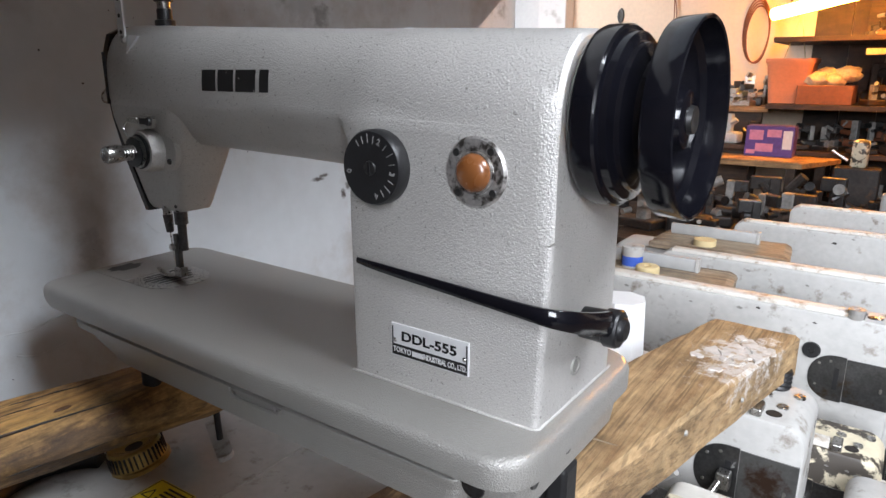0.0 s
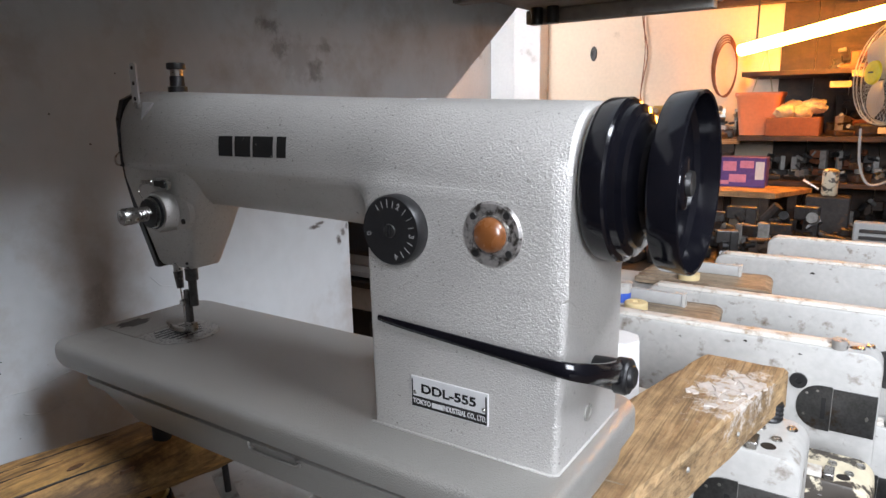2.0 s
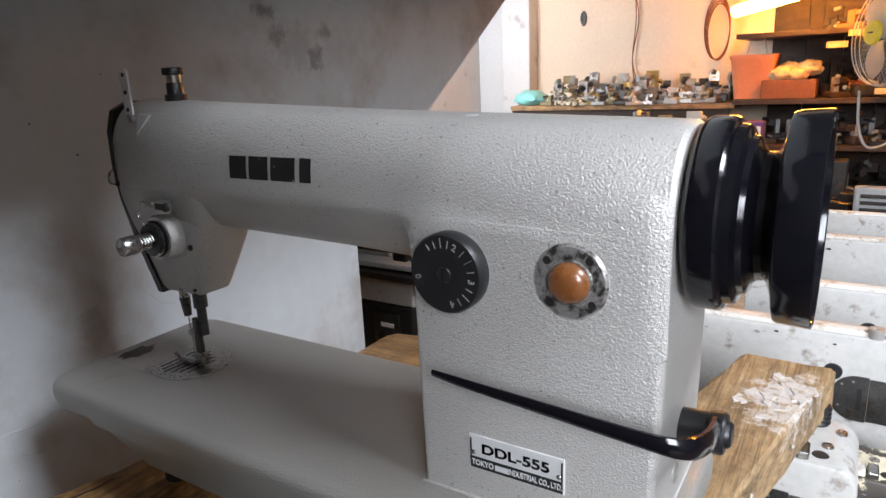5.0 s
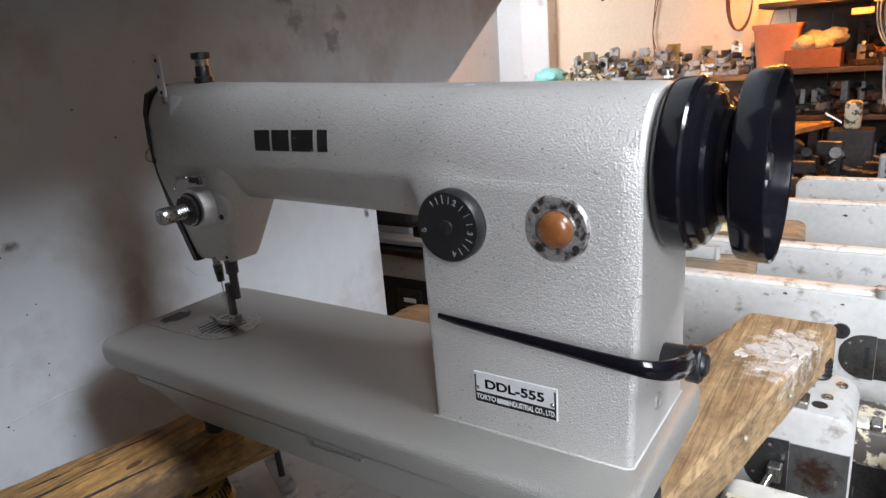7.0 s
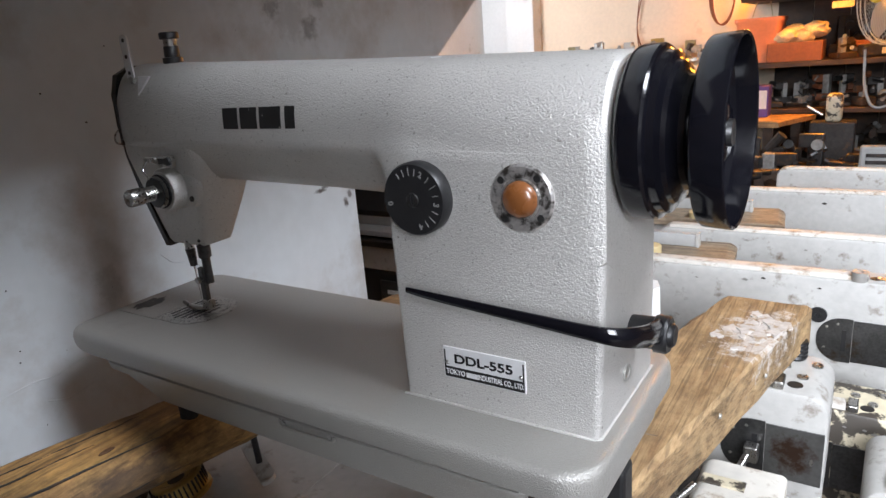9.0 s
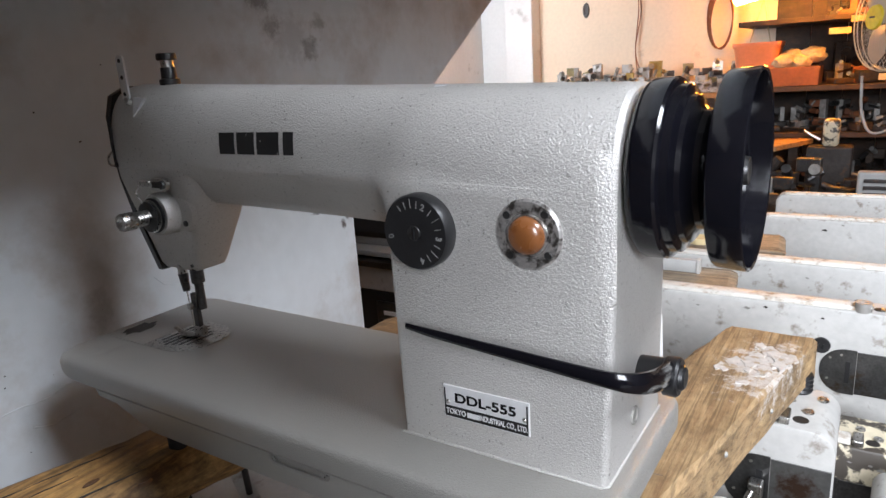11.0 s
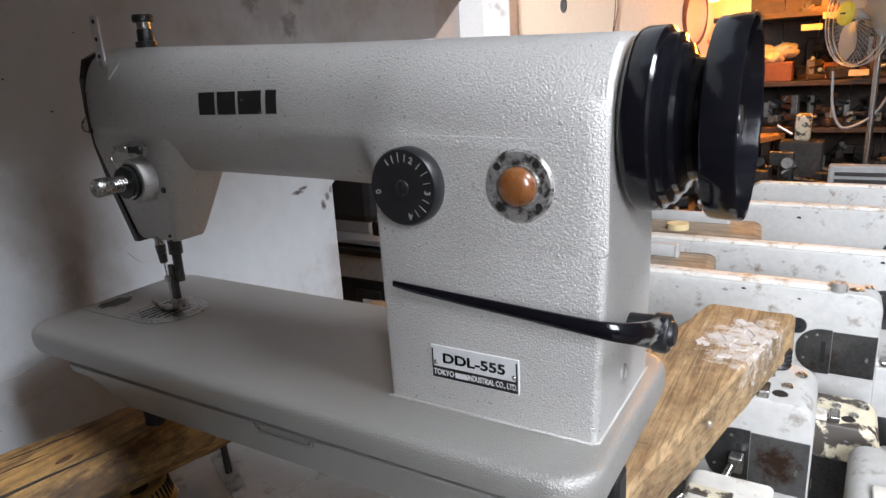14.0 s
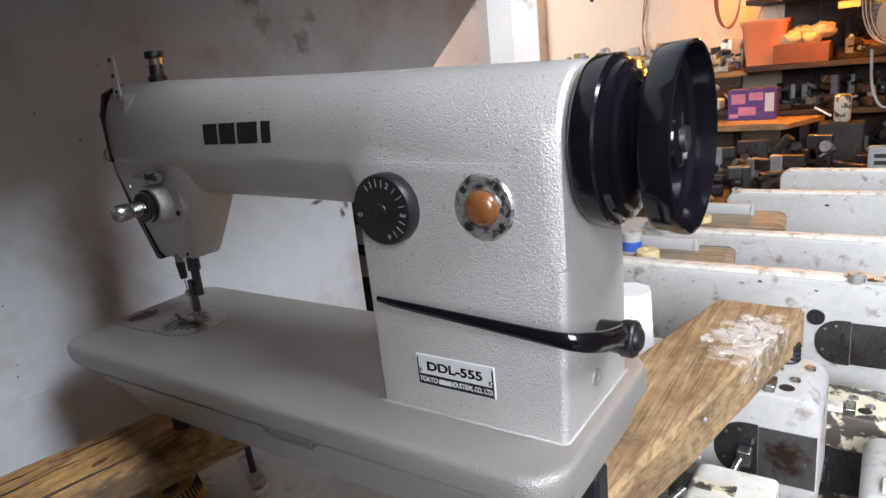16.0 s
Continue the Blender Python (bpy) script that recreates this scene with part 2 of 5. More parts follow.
LOGOBLACK = mat("black_print", (0.012, 0.012, 0.012), 0.4, 0.0, 0.2, 60, stain=(0.30, 0.29, 0.27), stain_scale=130, stain_at=(0.66, 0.68))
PLATEWHITE = mat("plate_silver", (0.72, 0.72, 0.72), 0.35, 0.3, 0.06, 60)
ORANGE = mat("orange_plastic", (0.66, 0.23, 0.11), 0.45, 0.0, 0.1, 10)
OLIVE = mat("olive_enamel", (0.24, 0.21, 0.11), 0.5, 0.1, 0.25, 20, 0.3, 90, 0.001, stain=(0.08, 0.06, 0.04), stain_scale=18)
SHELFBACK = wood_mat("brown_shelf_boards", (0.022, 0.011, 0.006), (0.075, 0.036, 0.016), (4, 30, 12))
BROWNBOX = mat("brown_box", (0.20, 0.065, 0.025), 0.7, 0.0, 0.25, 8)
PURPLE = mat("purple_carton", (0.09, 0.05, 0.22), 0.5, 0.0, 0.2, 30)
PINK = mat("pink_carton_print", (0.55, 0.22, 0.32), 0.5, 0.0, 0.2, 40)
BAG = mat("yellowed_bag", (0.50, 0.38, 0.22), 0.5, 0.0, 0.3, 20, 0.5, 40, 0.01)
TEAL = mat("teal_bag", (0.25, 0.62, 0.58), 0.4, 0.0, 0.15, 12, 0.5, 40, 0.01)
GREYPLASTIC = mat("grey_plastic", (0.36, 0.36, 0.35), 0.5, 0.0, 0.12, 12)
DARKMETAL = mat("oily_dark_iron", (0.035, 0.03, 0.027), 0.5, 0.4, 0.5, 12, 0.4, 60, 0.003, stain=(0.10, 0.05, 0.025), stain_scale=18)
POST = mat("red_oxide_post", (0.30, 0.07, 0.025), 0.55, 0.0, 0.2, 12)
BLUE = mat("blue_label", (0.04, 0.10, 0.45), 0.5, 0.0, 0.1, 50)
FANBLADE = mat("fan_blade", (0.45, 0.47, 0.46), 0.35, 0.0, 0.08, 12)
IRONGREY = mat("grey_iron", (0.30, 0.29, 0.27), 0.45, 0.3, 0.35, 25, 0.3, 90, 0.002)



def streaks(m, scale, strength, distance):
    """Turning marks: fine relief in rings round the x axis."""
    n, l = m.node_tree.nodes, m.node_tree.links
    tc, mp, no, bu = n.new("ShaderNodeTexCoord"), n.new("ShaderNodeMapping"), n.new("ShaderNodeTexNoise"), n.new("ShaderNodeBump")
    mp.inputs["Scale"].default_value = scale
    no.inputs["Scale"].default_value, no.inputs["Detail"].default_value = 1.0, 4
    bu.inputs["Strength"].default_value, bu.inputs["Distance"].default_value = strength, distance
    l.new(tc.outputs["Object"], mp.inputs["Vector"]), l.new(mp.outputs[0], no.inputs["Vector"])
    l.new(no.outputs[0], bu.inputs["Height"]), l.new(bu.outputs[0], n["Principled BSDF"].inputs["Normal"])
    return m


streaks(BLACKGLOSS, (420, 26, 26), 0.12, 0.0005)

# ---- mesh helpers ----


def part(name, bm, material, parent=None, label=""):
    me = bpy.data.meshes.new(name)
    bm.normal_update()
    bm.to_mesh(me)
    bm.free()
    me.materials.append(material)
    ob = new(name, me)
    if parent:
        ob.parent = parent
    if label:
        ob["label"] = label
    return ob


def thing(name, label, category, group="", kind=""):
    return tagged(new(name), label, category, group, kind)


def smooth(ob, angle=40):
    me = ob.data
    for p in me.polygons:
        p.use_smooth = True
    try:
        me.set_sharp_from_angle(angle=radians(angle))
    except AttributeError:
        pass
    return ob


def add_box(bm, x0, x1, y0, y1, z0, z1, bevel=0.0, m=None, seg=2):
    vs = [bm.verts.new(p) for p in ((x0, y0, z0), (x1, y0, z0), (x1, y1, z0), (x0, y1, z0), (x0, y0, z1), (x1, y0, z1), (x1, y1, z1), (x0, y1, z1))]
    fs = [bm.faces.new([vs[i] for i in f]) for f in ((0, 3, 2, 1), (4, 5, 6, 7), (0, 1, 5, 4), (1, 2, 6, 5), (2, 3, 7, 6), (3, 0, 4, 7))]
    if bevel:
        es = list({e for f in fs for e in f.edges})
        made = bmesh.ops.bevel(bm, geom=es, offset=bevel, segments=seg, affect="EDGES", profile=0.5)
        vs = list({v for f in made["faces"] for v in f.verts} | {v for v in vs if v.is_valid})
    if m is not None:
        bmesh.ops.transform(bm, matrix=m, verts=vs)
    return bm


def box(*a, **k):
    return add_box(bmesh.new(), *a, **k)


def add_lathe(bm, profile, m, seg=48, closed=False):
    """Turns (along, radius) rows round the local z axis."""
    rings = []
    for h, r in profile:
        if r < 1e-6:
            rings.append([bm.verts.new(m @ Vector((0, 0, h)))])
        else:
            rings.append([bm.verts.new(m @ Vector((r * math.cos(2 * math.pi * i / seg), r * math.sin(2 * math.pi * i / seg), h))) for i in range(seg)])
    for a, b in zip(rings, rings[1:] + ([rings[0]] if closed else [])):
        for i in range(seg):
            j = (i + 1) % seg
            if len(a) == 1 and len(b) == 1:
                continue
            if len(a) == 1:
                bm.faces.new((a[0], b[j], b[i]))
            elif len(b) == 1:
                bm.faces.new((a[i], a[j], b[0]))
            else:
                bm.faces.new((a[i], a[j], b[j], b[i]))
    bmesh.ops.recalc_face_normals(bm, faces=bm.faces[:])
    return bm


def lathe(profile, m, seg=48):
    return add_lathe(bmesh.new(), profile, m, seg)


def rod(bm, a, b, r, seg=16, r2=None):
    a, b = Vector(a), Vector(b)
    m = Matrix.Translation(a) @ (b - a).to_track_quat("Z", "Y").to_matrix().to_4x4()
    L = (b - a).length
    r2 = r if r2 is None else r2
    return add_lathe(bm, [(0, 0), (0, r), (L, r2), (L, 0)], m, seg)


def loft(bm, rings, cap=True):
    vr = [[bm.verts.new(p) for p in ring] for ring in rings]
    n = len(vr[0])
    for a, b in zip(vr, vr[1:]):
        for i in range(n):
            bm.faces.new((a[i], a[(i + 1) % n], b[(i + 1) % n], b[i]))
    if cap:
        bm.faces.new(vr[0][::-1]), bm.faces.new(vr[-1])
    bmesh.ops.recalc_face_normals(bm, faces=bm.faces[:])
    return bm


def round_rect(x0, x1, y0, y1, r, n=6):
    """Points of a rectangle with rounded corners, r one radius or four (from x1,y1 round to the left)."""
    rs = r if isinstance(r, (tuple, list)) else (r,) * 4
    pts = []
    for (cx, cy, a0), q in zip(((x1, y1, 0), (x0, y1, 90), (x0, y0, 180), (x1, y0, 270)), rs):
        sx, sy = (-1 if cx == x1 else 1), (-1 if cy == y1 else 1)
        for i in range(n + 1):
            a = radians(a0 + 90 * i / n)
            pts.append((cx + sx * q + q * math.cos(a), cy + sy * q + q * math.sin(a)))
    return pts


def tube(points, radii, seg=12, flat=1.0):
    """A curved bar along points."""
    P = [Vector(p) for p in points]
    rings = []
    for i, p in enumerate(P):
        d = (P[min(i + 1, len(P) - 1)] - P[max(i - 1, 0)]).normalized()
        side = d.cross(Vector((0, 0, 1)))
        side = side.normalized() if side.length > 1e-4 else Vector((1, 0, 0))
        up = side.cross(d)
        r = radii[i] if isinstance(radii, (list, tuple)) else radii
        rings.append([p + r * (math.cos(2 * math.pi * k / seg) * side * flat + math.sin(2 * math.pi * k / seg) * up) for k in range(seg)])
    return loft(bmesh.new(), rings)


def spline(pts, n=8):
    """Catmull-Rom through the points."""
    P = [Vector(p) for p in pts]
    P = [P[0] * 2 - P[1]] + P + [P[-1] * 2 - P[-2]]
    out = []
    for a, b, c, d in zip(P, P[1:], P[2:], P[3:]):
        for i in range(n):
            t = i / n
            out.append(0.5 * (2 * b + (c - a) * t + (2 * a - 5 * b + 4 * c - d) * t * t + (3 * b - a - 3 * c + d) * t ** 3))
    return out + [P[-2]]


ALONG_X = pose(0, 0, 0, 0, 90, 0)
TO_FRONT = pose(0, 0, 0, 90, 0, 0)


def at(x, y, z, turn):
    return Matrix.Translation((x, y, z)) @ turn


# ---- room ----
FLOOR, CEIL = -0.1, 4.0


def structure(name, bm, material, label, category="wall"):
    return tagged(part(name, bm, material), label, category, kind="structure")


structure("floor", box(-3.0, 2.15, -2.15, 5.15, FLOOR - 0.1, FLOOR), CONCRETE, "bare grey concrete workshop floor", "floor")
structure("ceiling", box(-3.0, 2.15, -2.15, 5.15, CEIL, CEIL + 0.1), CONCRETE, "plain grey concrete workshop ceiling", "ceiling")
structure("wall_north", box(-2.3, 2.0, 5.0, 5.15, FLOOR, CEIL), CREAMWALL, "cream plastered back wall stained by age")
structure("wall_east", box(2.0, 2.15, -2.0, 5.15, FLOOR, 2.78), DIMWALL, "plain unseen side wall, dark to cut bounced light")
structure("wall_east_top", box(2.0, 2.15, -2.0, 5.15, 3.72, CEIL), DIMWALL, "plain unseen dark wall over the side window")
structure("wall_east_side", box(2.0, 2.15, 0.49, 5.15, 2.78, 3.72), DIMWALL, "plain unseen dark wall beside the side window")
structure("wall_east_end", box(2.0, 2.15, -2.0, -0.65, 2.78, 3.72), DIMWALL, "plain unseen dark wall beside the side window")
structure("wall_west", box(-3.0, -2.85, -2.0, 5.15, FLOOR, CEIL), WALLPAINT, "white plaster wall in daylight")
structure("wall_south", box(-3.0, 0.15, -2.15, -2.0, FLOOR, CEIL), DIMWALL, "plain unseen dark wall beside the window")
structure("wall_south_sill", box(0.15, 2.0, -2.15, -2.0, FLOOR, 1.35), DIMWALL, "plain unseen dark wall under the high window")
structure("wall_south_lintel", box(0.15, 2.0, -2.15, -2.0, 2.75, CEIL), DIMWALL, "plain unseen dark lintel over the window")
# Unseen panels added behind the camera to block part of the window light.
structure("shade_panel", box(-0.60, 0.20, -0.52, -0.42, FLOOR, CEIL), DIMWALL, "plain unseen dark panel added to block window light")
structure("shade_panel_top", box(0.20, 2.0, -0.52, -0.42, 2.3, CEIL), DIMWALL, "plain unseen dark panel added to cut window light from above")
structure("pillar", box(-2.55, -2.3, 4.85, 5.15, FLOOR, CEIL, 0.01), WALLPAINT, "white painted concrete pillar", "pillar")
structure("wall_recess", box(-2.85, -2.55, 5.0, 5.15, FLOOR, CEIL), WALLPAINT, "white wall in bright daylight")
bm = bmesh.new()
sec = [(-2.0, FLOOR), (0.522, FLOOR), (0.522, 1.035), (2.5, 2.35), (2.5, CEIL), (-2.0, CEIL)]
loft(bm, [[(x, y, z) for y, z in sec] for x in (-0.72, -0.60)])
structure("stair_wall", bm, STAIRWALL, "stained white plaster wall carrying a stair flight")
stair = bpy.data.objects["stair_wall"]
for pts in ([(-0.06, 0.925), (-0.012, 0.931), (0.016, 0.929), (0.047, 0.935), (0.084, 0.940), (0.116, 0.950)], [(0.16, 1.02), (0.175, 1.005), (0.20, 0.999), (0.215, 0.985)], [(0.0, 0.905), (0.02, 0.899), (0.05, 0.903)], [(-0.09, 0.99), (-0.07, 0.98), (-0.045, 0.982)]):
    smooth(part("plaster_ridge", tube(spline([(-0.5998, y, z) for y, z in pts], 6), [0.0006 + 0.0003 * math.sin(1.7 * i) for i in range((len(pts) - 1) * 6 + 1)], 6), STAIRWALL, stair), 60)
rnd = random.Random(31)
for k in range(46):
    y, z, r = rnd.uniform(-0.15, 0.5), rnd.uniform(0.86, 1.36), rnd.uniform(0.0004, 0.0011)
    if z > 1.035 + 0.62 * (y - 0.3):
        part("pit", lathe([(0, 0), (0, r), (0.0003, r * 0.8), (0.0003, 0)], at(-0.6, y, z, ALONG_X) @ Matrix.Diagonal((1, rnd.uniform(0.5, 1.6), 1, 1)), 7), DARKMETAL, stair)
# low boarded loft over the far end
loft_floor = structure("loft", box(-0.95, 2.0, 2.3, 5.0, 1.98, 2.02), DARKWOOD, "boarded loft on wooden joists", "loft")
bm = box(-0.95, 2.0, 2.3, 2.38, 1.86, 1.98, 0.004)
joist = part("joist", bm, DARKWOOD, loft_floor)
for y in (2.9, 3.5, 4.1, 4.7):
    o = new("joist", joist.data)
    o.parent, o.location = loft_floor, (0, y - 2.3, 0)

# metal tray hung on the stair wall
tray = thing("overhead_cabinet", "white painted metal cabinet hung on the stair wall", "cabinet")
# The near stretch is unseen, added to shade the upper stair wall.
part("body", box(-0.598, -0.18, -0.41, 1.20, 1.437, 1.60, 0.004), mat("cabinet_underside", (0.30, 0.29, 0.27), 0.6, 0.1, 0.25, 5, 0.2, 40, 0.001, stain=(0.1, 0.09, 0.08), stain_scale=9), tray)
for y0, y1 in ((-0.41, -0.03), (-0.015, 0.34), (0.355, 0.86), (0.875, 1.205)):
    part("side_panel", box(-0.179, -0.168, y0, y1, 1.42, 1.60, 0.003), WHITEPAINT, tray, "white enamelled side panel")
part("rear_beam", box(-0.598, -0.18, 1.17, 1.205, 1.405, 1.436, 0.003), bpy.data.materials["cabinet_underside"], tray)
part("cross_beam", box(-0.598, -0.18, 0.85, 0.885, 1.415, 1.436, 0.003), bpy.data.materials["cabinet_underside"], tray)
for x in (-0.56, -0.52):
    bm = bmesh.new()
    rod(bm, (x, 1.15, 1.437), (x, 1.15, 1.40), 0.014)
    part("hanger", bm, BLACK, tray)

# ---- the sewing machine ----
machine = thing("sewing_machine", "grey hammered-paint industrial lockstitch sewing machine head on timbers", "sewing machine")

BX0, BY1, ZB = -0.532, 0.179, 1.0
bm = bmesh.new()
prof = [(0.0065, 0.0065, 0.0), (0.0040, 0.0040, -0.0004), (0.0020, 0.0020, -0.0015), (0.0007, 0.0007, -0.0033), (0.0, 0.0, -0.006), (0.0, 0.0, -0.012), (0.002, 0.0, -0.0155), (0.009, 0.0003, -0.0190), (0.020, 0.0100, -0.0198), (0.030, 0.020, -0.0199)]
rings = []
for ix, iy, dz in reversed(prof):
    rings.append([(x, y, ZB + dz) for x, y in round_rect(BX0 + ix, -iy, iy, BY1 - iy, 0.026 - iy * 0.8, 8)])
loft(bm, rings)
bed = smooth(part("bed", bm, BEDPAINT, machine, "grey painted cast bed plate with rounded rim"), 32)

bm = bmesh.new()
loft(bm, [[(x, y, z) for x, y in round_rect(x0, x1, y0, BY1 - 0.016, r, 4)] for z, x0, x1, r, y0 in ((0.936, -0.428, -0.05, 0.012, 0.0225), (0.937, -0.432, -0.05, 0.012, 0.0215), (0.9530, -0.480, -0.05, 0.012, 0.0212), (0.9540, -0.484, -0.05, 0.012, 0.0212), (0.9550, -0.506, -0.05, 0.01, 0.0210), (0.9608, -0.508, -0.05, 0.01, 0.0205), (0.9616, -0.507, -0.05, 0.01, 0.0215), (0.9618, -0.498, -0.05, 0.01, 0.036), (0.9822, -0.498, -0.05, 0.01, 0.036))])
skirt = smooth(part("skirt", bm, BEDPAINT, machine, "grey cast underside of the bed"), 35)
bm = bmesh.new()
loft(bm, [[(x, y, z) for x, y in round_rect(-0.052, x1, 0.024, BY1 - 0.012, 0.012, 4)] for z, x1 in ((0.949, -0.016), (0.9535, -0.011), (0.966, -0.009), (0.9822, -0.006))])
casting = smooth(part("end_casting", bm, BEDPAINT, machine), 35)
for y, z, r in ((0.035, 0.972, 0.0048), (0.078, 0.974, 0.0062), (0.118, 0.975, 0.006)):
    smooth(part("bolt_hole", lathe([(0, 0), (0, r), (0.0012, r * 0.9), (0.0012, r * 0.6), (0.0004, 0)], at(-0.0085, y, z, ALONG_X), 20), DARKSTEEL, casting))
smooth(part("bolt_hole", lathe([(0, 0), (0, 0.008), (0.001, 0.0075), (0.001, 0.004), (0, 0)], at(-0.042, 0.0235, 0.962, TO_FRONT), 20), DARKSTEEL, casting))
# raised oval slot with two screws on the skirt
ring = spline([(-0.264, 0.0203, 0.9605), (-0.261, 0.0196, 0.9560), (-0.252, 0.0196, 0.9542), (-0.215, 0.0196, 0.9552), (-0.207, 0.0198, 0.9570), (-0.206, 0.0203, 0.9600)], 6)
smooth(part("pull_bar", tube(ring, 0.0016, 8), BEDPAINT, skirt), 60)
for x, z in ((-0.2595, 0.9586), (-0.2105, 0.9586)):
    smooth(part("screw", lathe([(0, 0), (0, 0.0028), (0.0015, 0.0022), (0.0016, 0)], at(x, 0.0208, z, TO_FRONT), 16), STEEL, skirt))


def arm_ring(x, front, back, bottom, top, under=1.0):
    """One section of the arm: flat front, rounded top, undercut below that dies out at the pillar."""
    cy, pts = (front + back) / 2, []
    hw, zs = (back - front) / 2, top - 0.052
    for i in range(25):
        a = math.pi * i / 24
        c, s = math.cos(a), math.sin(a)
        pts.append((x, cy + hw * math.copysign(abs(c) ** 0.8, c), zs + 0.052 * abs(s) ** 0.85))
    zl, u = bottom + 0.035, under
    for inset, dz in ((0.0, 0.004), (0.0012, 0.0005), (0.0075, -0.006), (0.0165, -0.0155), (0.026, -0.027)):
        pts.append((x, front - 0.0006 * (1 - u) + inset * u, zl + dz - (1 - u) * (0.004 - dz) * 0.9))
    pts.append((x, front + 0.012 + 0.024 * u, bottom - 0.028 * (1 - u)))
    pts += [(x, back - 0.012, bottom), (x, back - 0.003, bottom + 0.004), (x, back, bottom + 0.012)]
    return pts


bm = bmesh.new()
stations = [(-0.4645, 0.068, 0.122, 1.138, 1.224), (-0.461, 0.060, 0.126, 1.136, 1.231), (-0.452, 0.0555, 0.128, 1.134, 1.235), (-0.44, 0.054, 0.129, 1.134, 1.236), (-0.36, 0.053, 0.129, 1.134, 1.232), (-0.23, 0.051, 0.130, 1.132, 1.226), (-0.185, 0.0485, 0.132, 1.131, 1.224), (-0.168, 0.0468, 0.132, 1.131, 1.2236, 1.0), (-0.162, 0.0461, 0.133, 1.131, 1.2233, 0.85), (-0.157, 0.0454, 0.133, 1.131, 1.2231, 0.45), (-0.153, 0.0448, 0.133, 1.131, 1.2229, 0.12), (-0.149, 0.0441, 0.134, 1.130, 1.2228, 0.0), (-0.14, 0.0428, 0.134, 1.130, 1.2225, 0.0), (-0.125, 0.0418, 0.134, 1.130, 1.2222, 0.0), (-0.02, 0.0414, 0.137, 1.128, 1.2185, 0.0), (-0.0092, 0.0416, 0.136, 1.128, 1.2180, 0.0), (-0.0068, 0.0435, 0.134, 1.13, 1.2160, 0.0)]
loft(bm, [arm_ring(*s) for s in stations])
pil = []
for z, x0, x1, y0, y1, r in ((0.9995, -0.149, -0.0105, 0.040, 0.146, 0.004), (1.06, -0.150, -0.0085, 0.0405, 0.143, 0.004), (1.10, -0.151, -0.0072, 0.0411, 0.139, 0.004), (1.12, -0.152, -0.0072, 0.0422, 0.138, 0.004), (1.14, -0.152, -0.0072, 0.0432, 0.138, 0.004), (1.174, -0.152, -0.0072, 0.0440, 0.136, 0.004)):
    pil.append([(x, y, z) for x, y in round_rect(x0, x1, y0, y1, (0.006, 0.01, r, 0.005), 6)])
loft(bm, pil)
loft(bm, [[(x, y, z) for x, y in round_rect(x0, x1, y0, y1, r, 4)] for z, x0, x1, y0, y1, r in ((1.068, -0.462, -0.412, 0.089, 0.122, 0.005), (1.073, -0.464, -0.409, 0.086, 0.124, 0.006), (1.112, -0.464, -0.386, 0.074, 0.126, 0.007), (1.135, -0.464, -0.372, 0.066, 0.127, 0.009), (1.158, -0.464, -0.362, 0.059, 0.128, 0.011), (1.19, -0.464, -0.355, 0.056, 0.128, 0.012))])
body = smooth(part("body", bm, HAMMER, machine, "arm and pillar casting in hammered grey paint"), 40)
smooth(part("fillet_bead", tube([(-0.15, 0.0395, 1.0006), (-0.014, 0.0395, 1.0006), (-0.0105, 0.042, 1.0006), (-0.0105, 0.146, 1.0006)], 0.0009, 8), HAMMER, body), 60)
# pillar side plugs
for y, z, r in ((0.094, 1.109, 0.0065), (0.085, 1.024, 0.006)):
    smooth(part("plug", lathe([(-0.001, 0), (-0.001, r), (0.001, r * 0.95), (0.0012, r * 0.7), (0.0004, r * 0.6), (0.0004, 0)], at(-0.0095, y, z, ALONG_X), 20), BEDPAINT, body))
smooth(part("chip", lathe([(0, 0), (0, 0.0045), (0.0006, 0.0035), (0.0006, 0)], at(-0.128, 0.078, 1.2213, pose(0, 0, 0)), 12), PLATEWHITE, body))

# face plate at the needle end
out = [(0.070, 1.228), (0.085, 1.235), (0.11, 1.234), (0.125, 1.223), (0.128, 1.17), (0.126, 1.12), (0.121, 1.064), (0.088, 1.064), (0.075, 1.112), (0.0665, 1.155), (0.064, 1.185), (0.065, 1.212)]
bm = loft(bmesh.new(), [[(x, y, z) for y, z in out] for x in (-0.471, -0.4642)])
face = smooth(part("face_plate", bm, BLACK, machine, "black edged face plate"), 40)
bm = box(-0.4535, -0.4512, 0.0542, 0.0562, 1.168, 1.212)
part("take_up_slot", bm, BLACK, body)
smooth(part("thread_hook", tube(spline([(-0.466, 0.066, 1.183), (-0.4665, 0.058, 1.177), (-0.464, 0.056, 1.170), (-0.4605, 0.060, 1.168)], 5), 0.0009, 8), STEEL, face), 60)
# thread guide strip and oil cap on the arm's top
bm = bmesh.new()
loft(bm, [[(x, y, z) for x, z in round_rect(-0.4398, -0.4300, 1.222, 1.260, 0.0042, 5)] for y in (0.0640, 0.0658)])
guide = smooth(part("thread_guide", bm, PLATEWHITE, machine, "punched steel thread guide strip"), 30)
for z in (1.2285, 1.242, 1.2555):
    part("hole", lathe([(0, 0), (0, 0.0018), (0.0004, 0.0017), (0.0004, 0)], at(-0.4349, 0.0639, z, TO_FRONT), 12), BLACK, guide)
smooth(part("guide_foot", tube(spline([(-0.4355, 0.0645, 1.224), (-0.431, 0.0625, 1.2215), (-0.4255, 0.0615, 1.2215)], 5), 0.0022, 8), STEEL, guide), 60)
bm = bmesh.new()
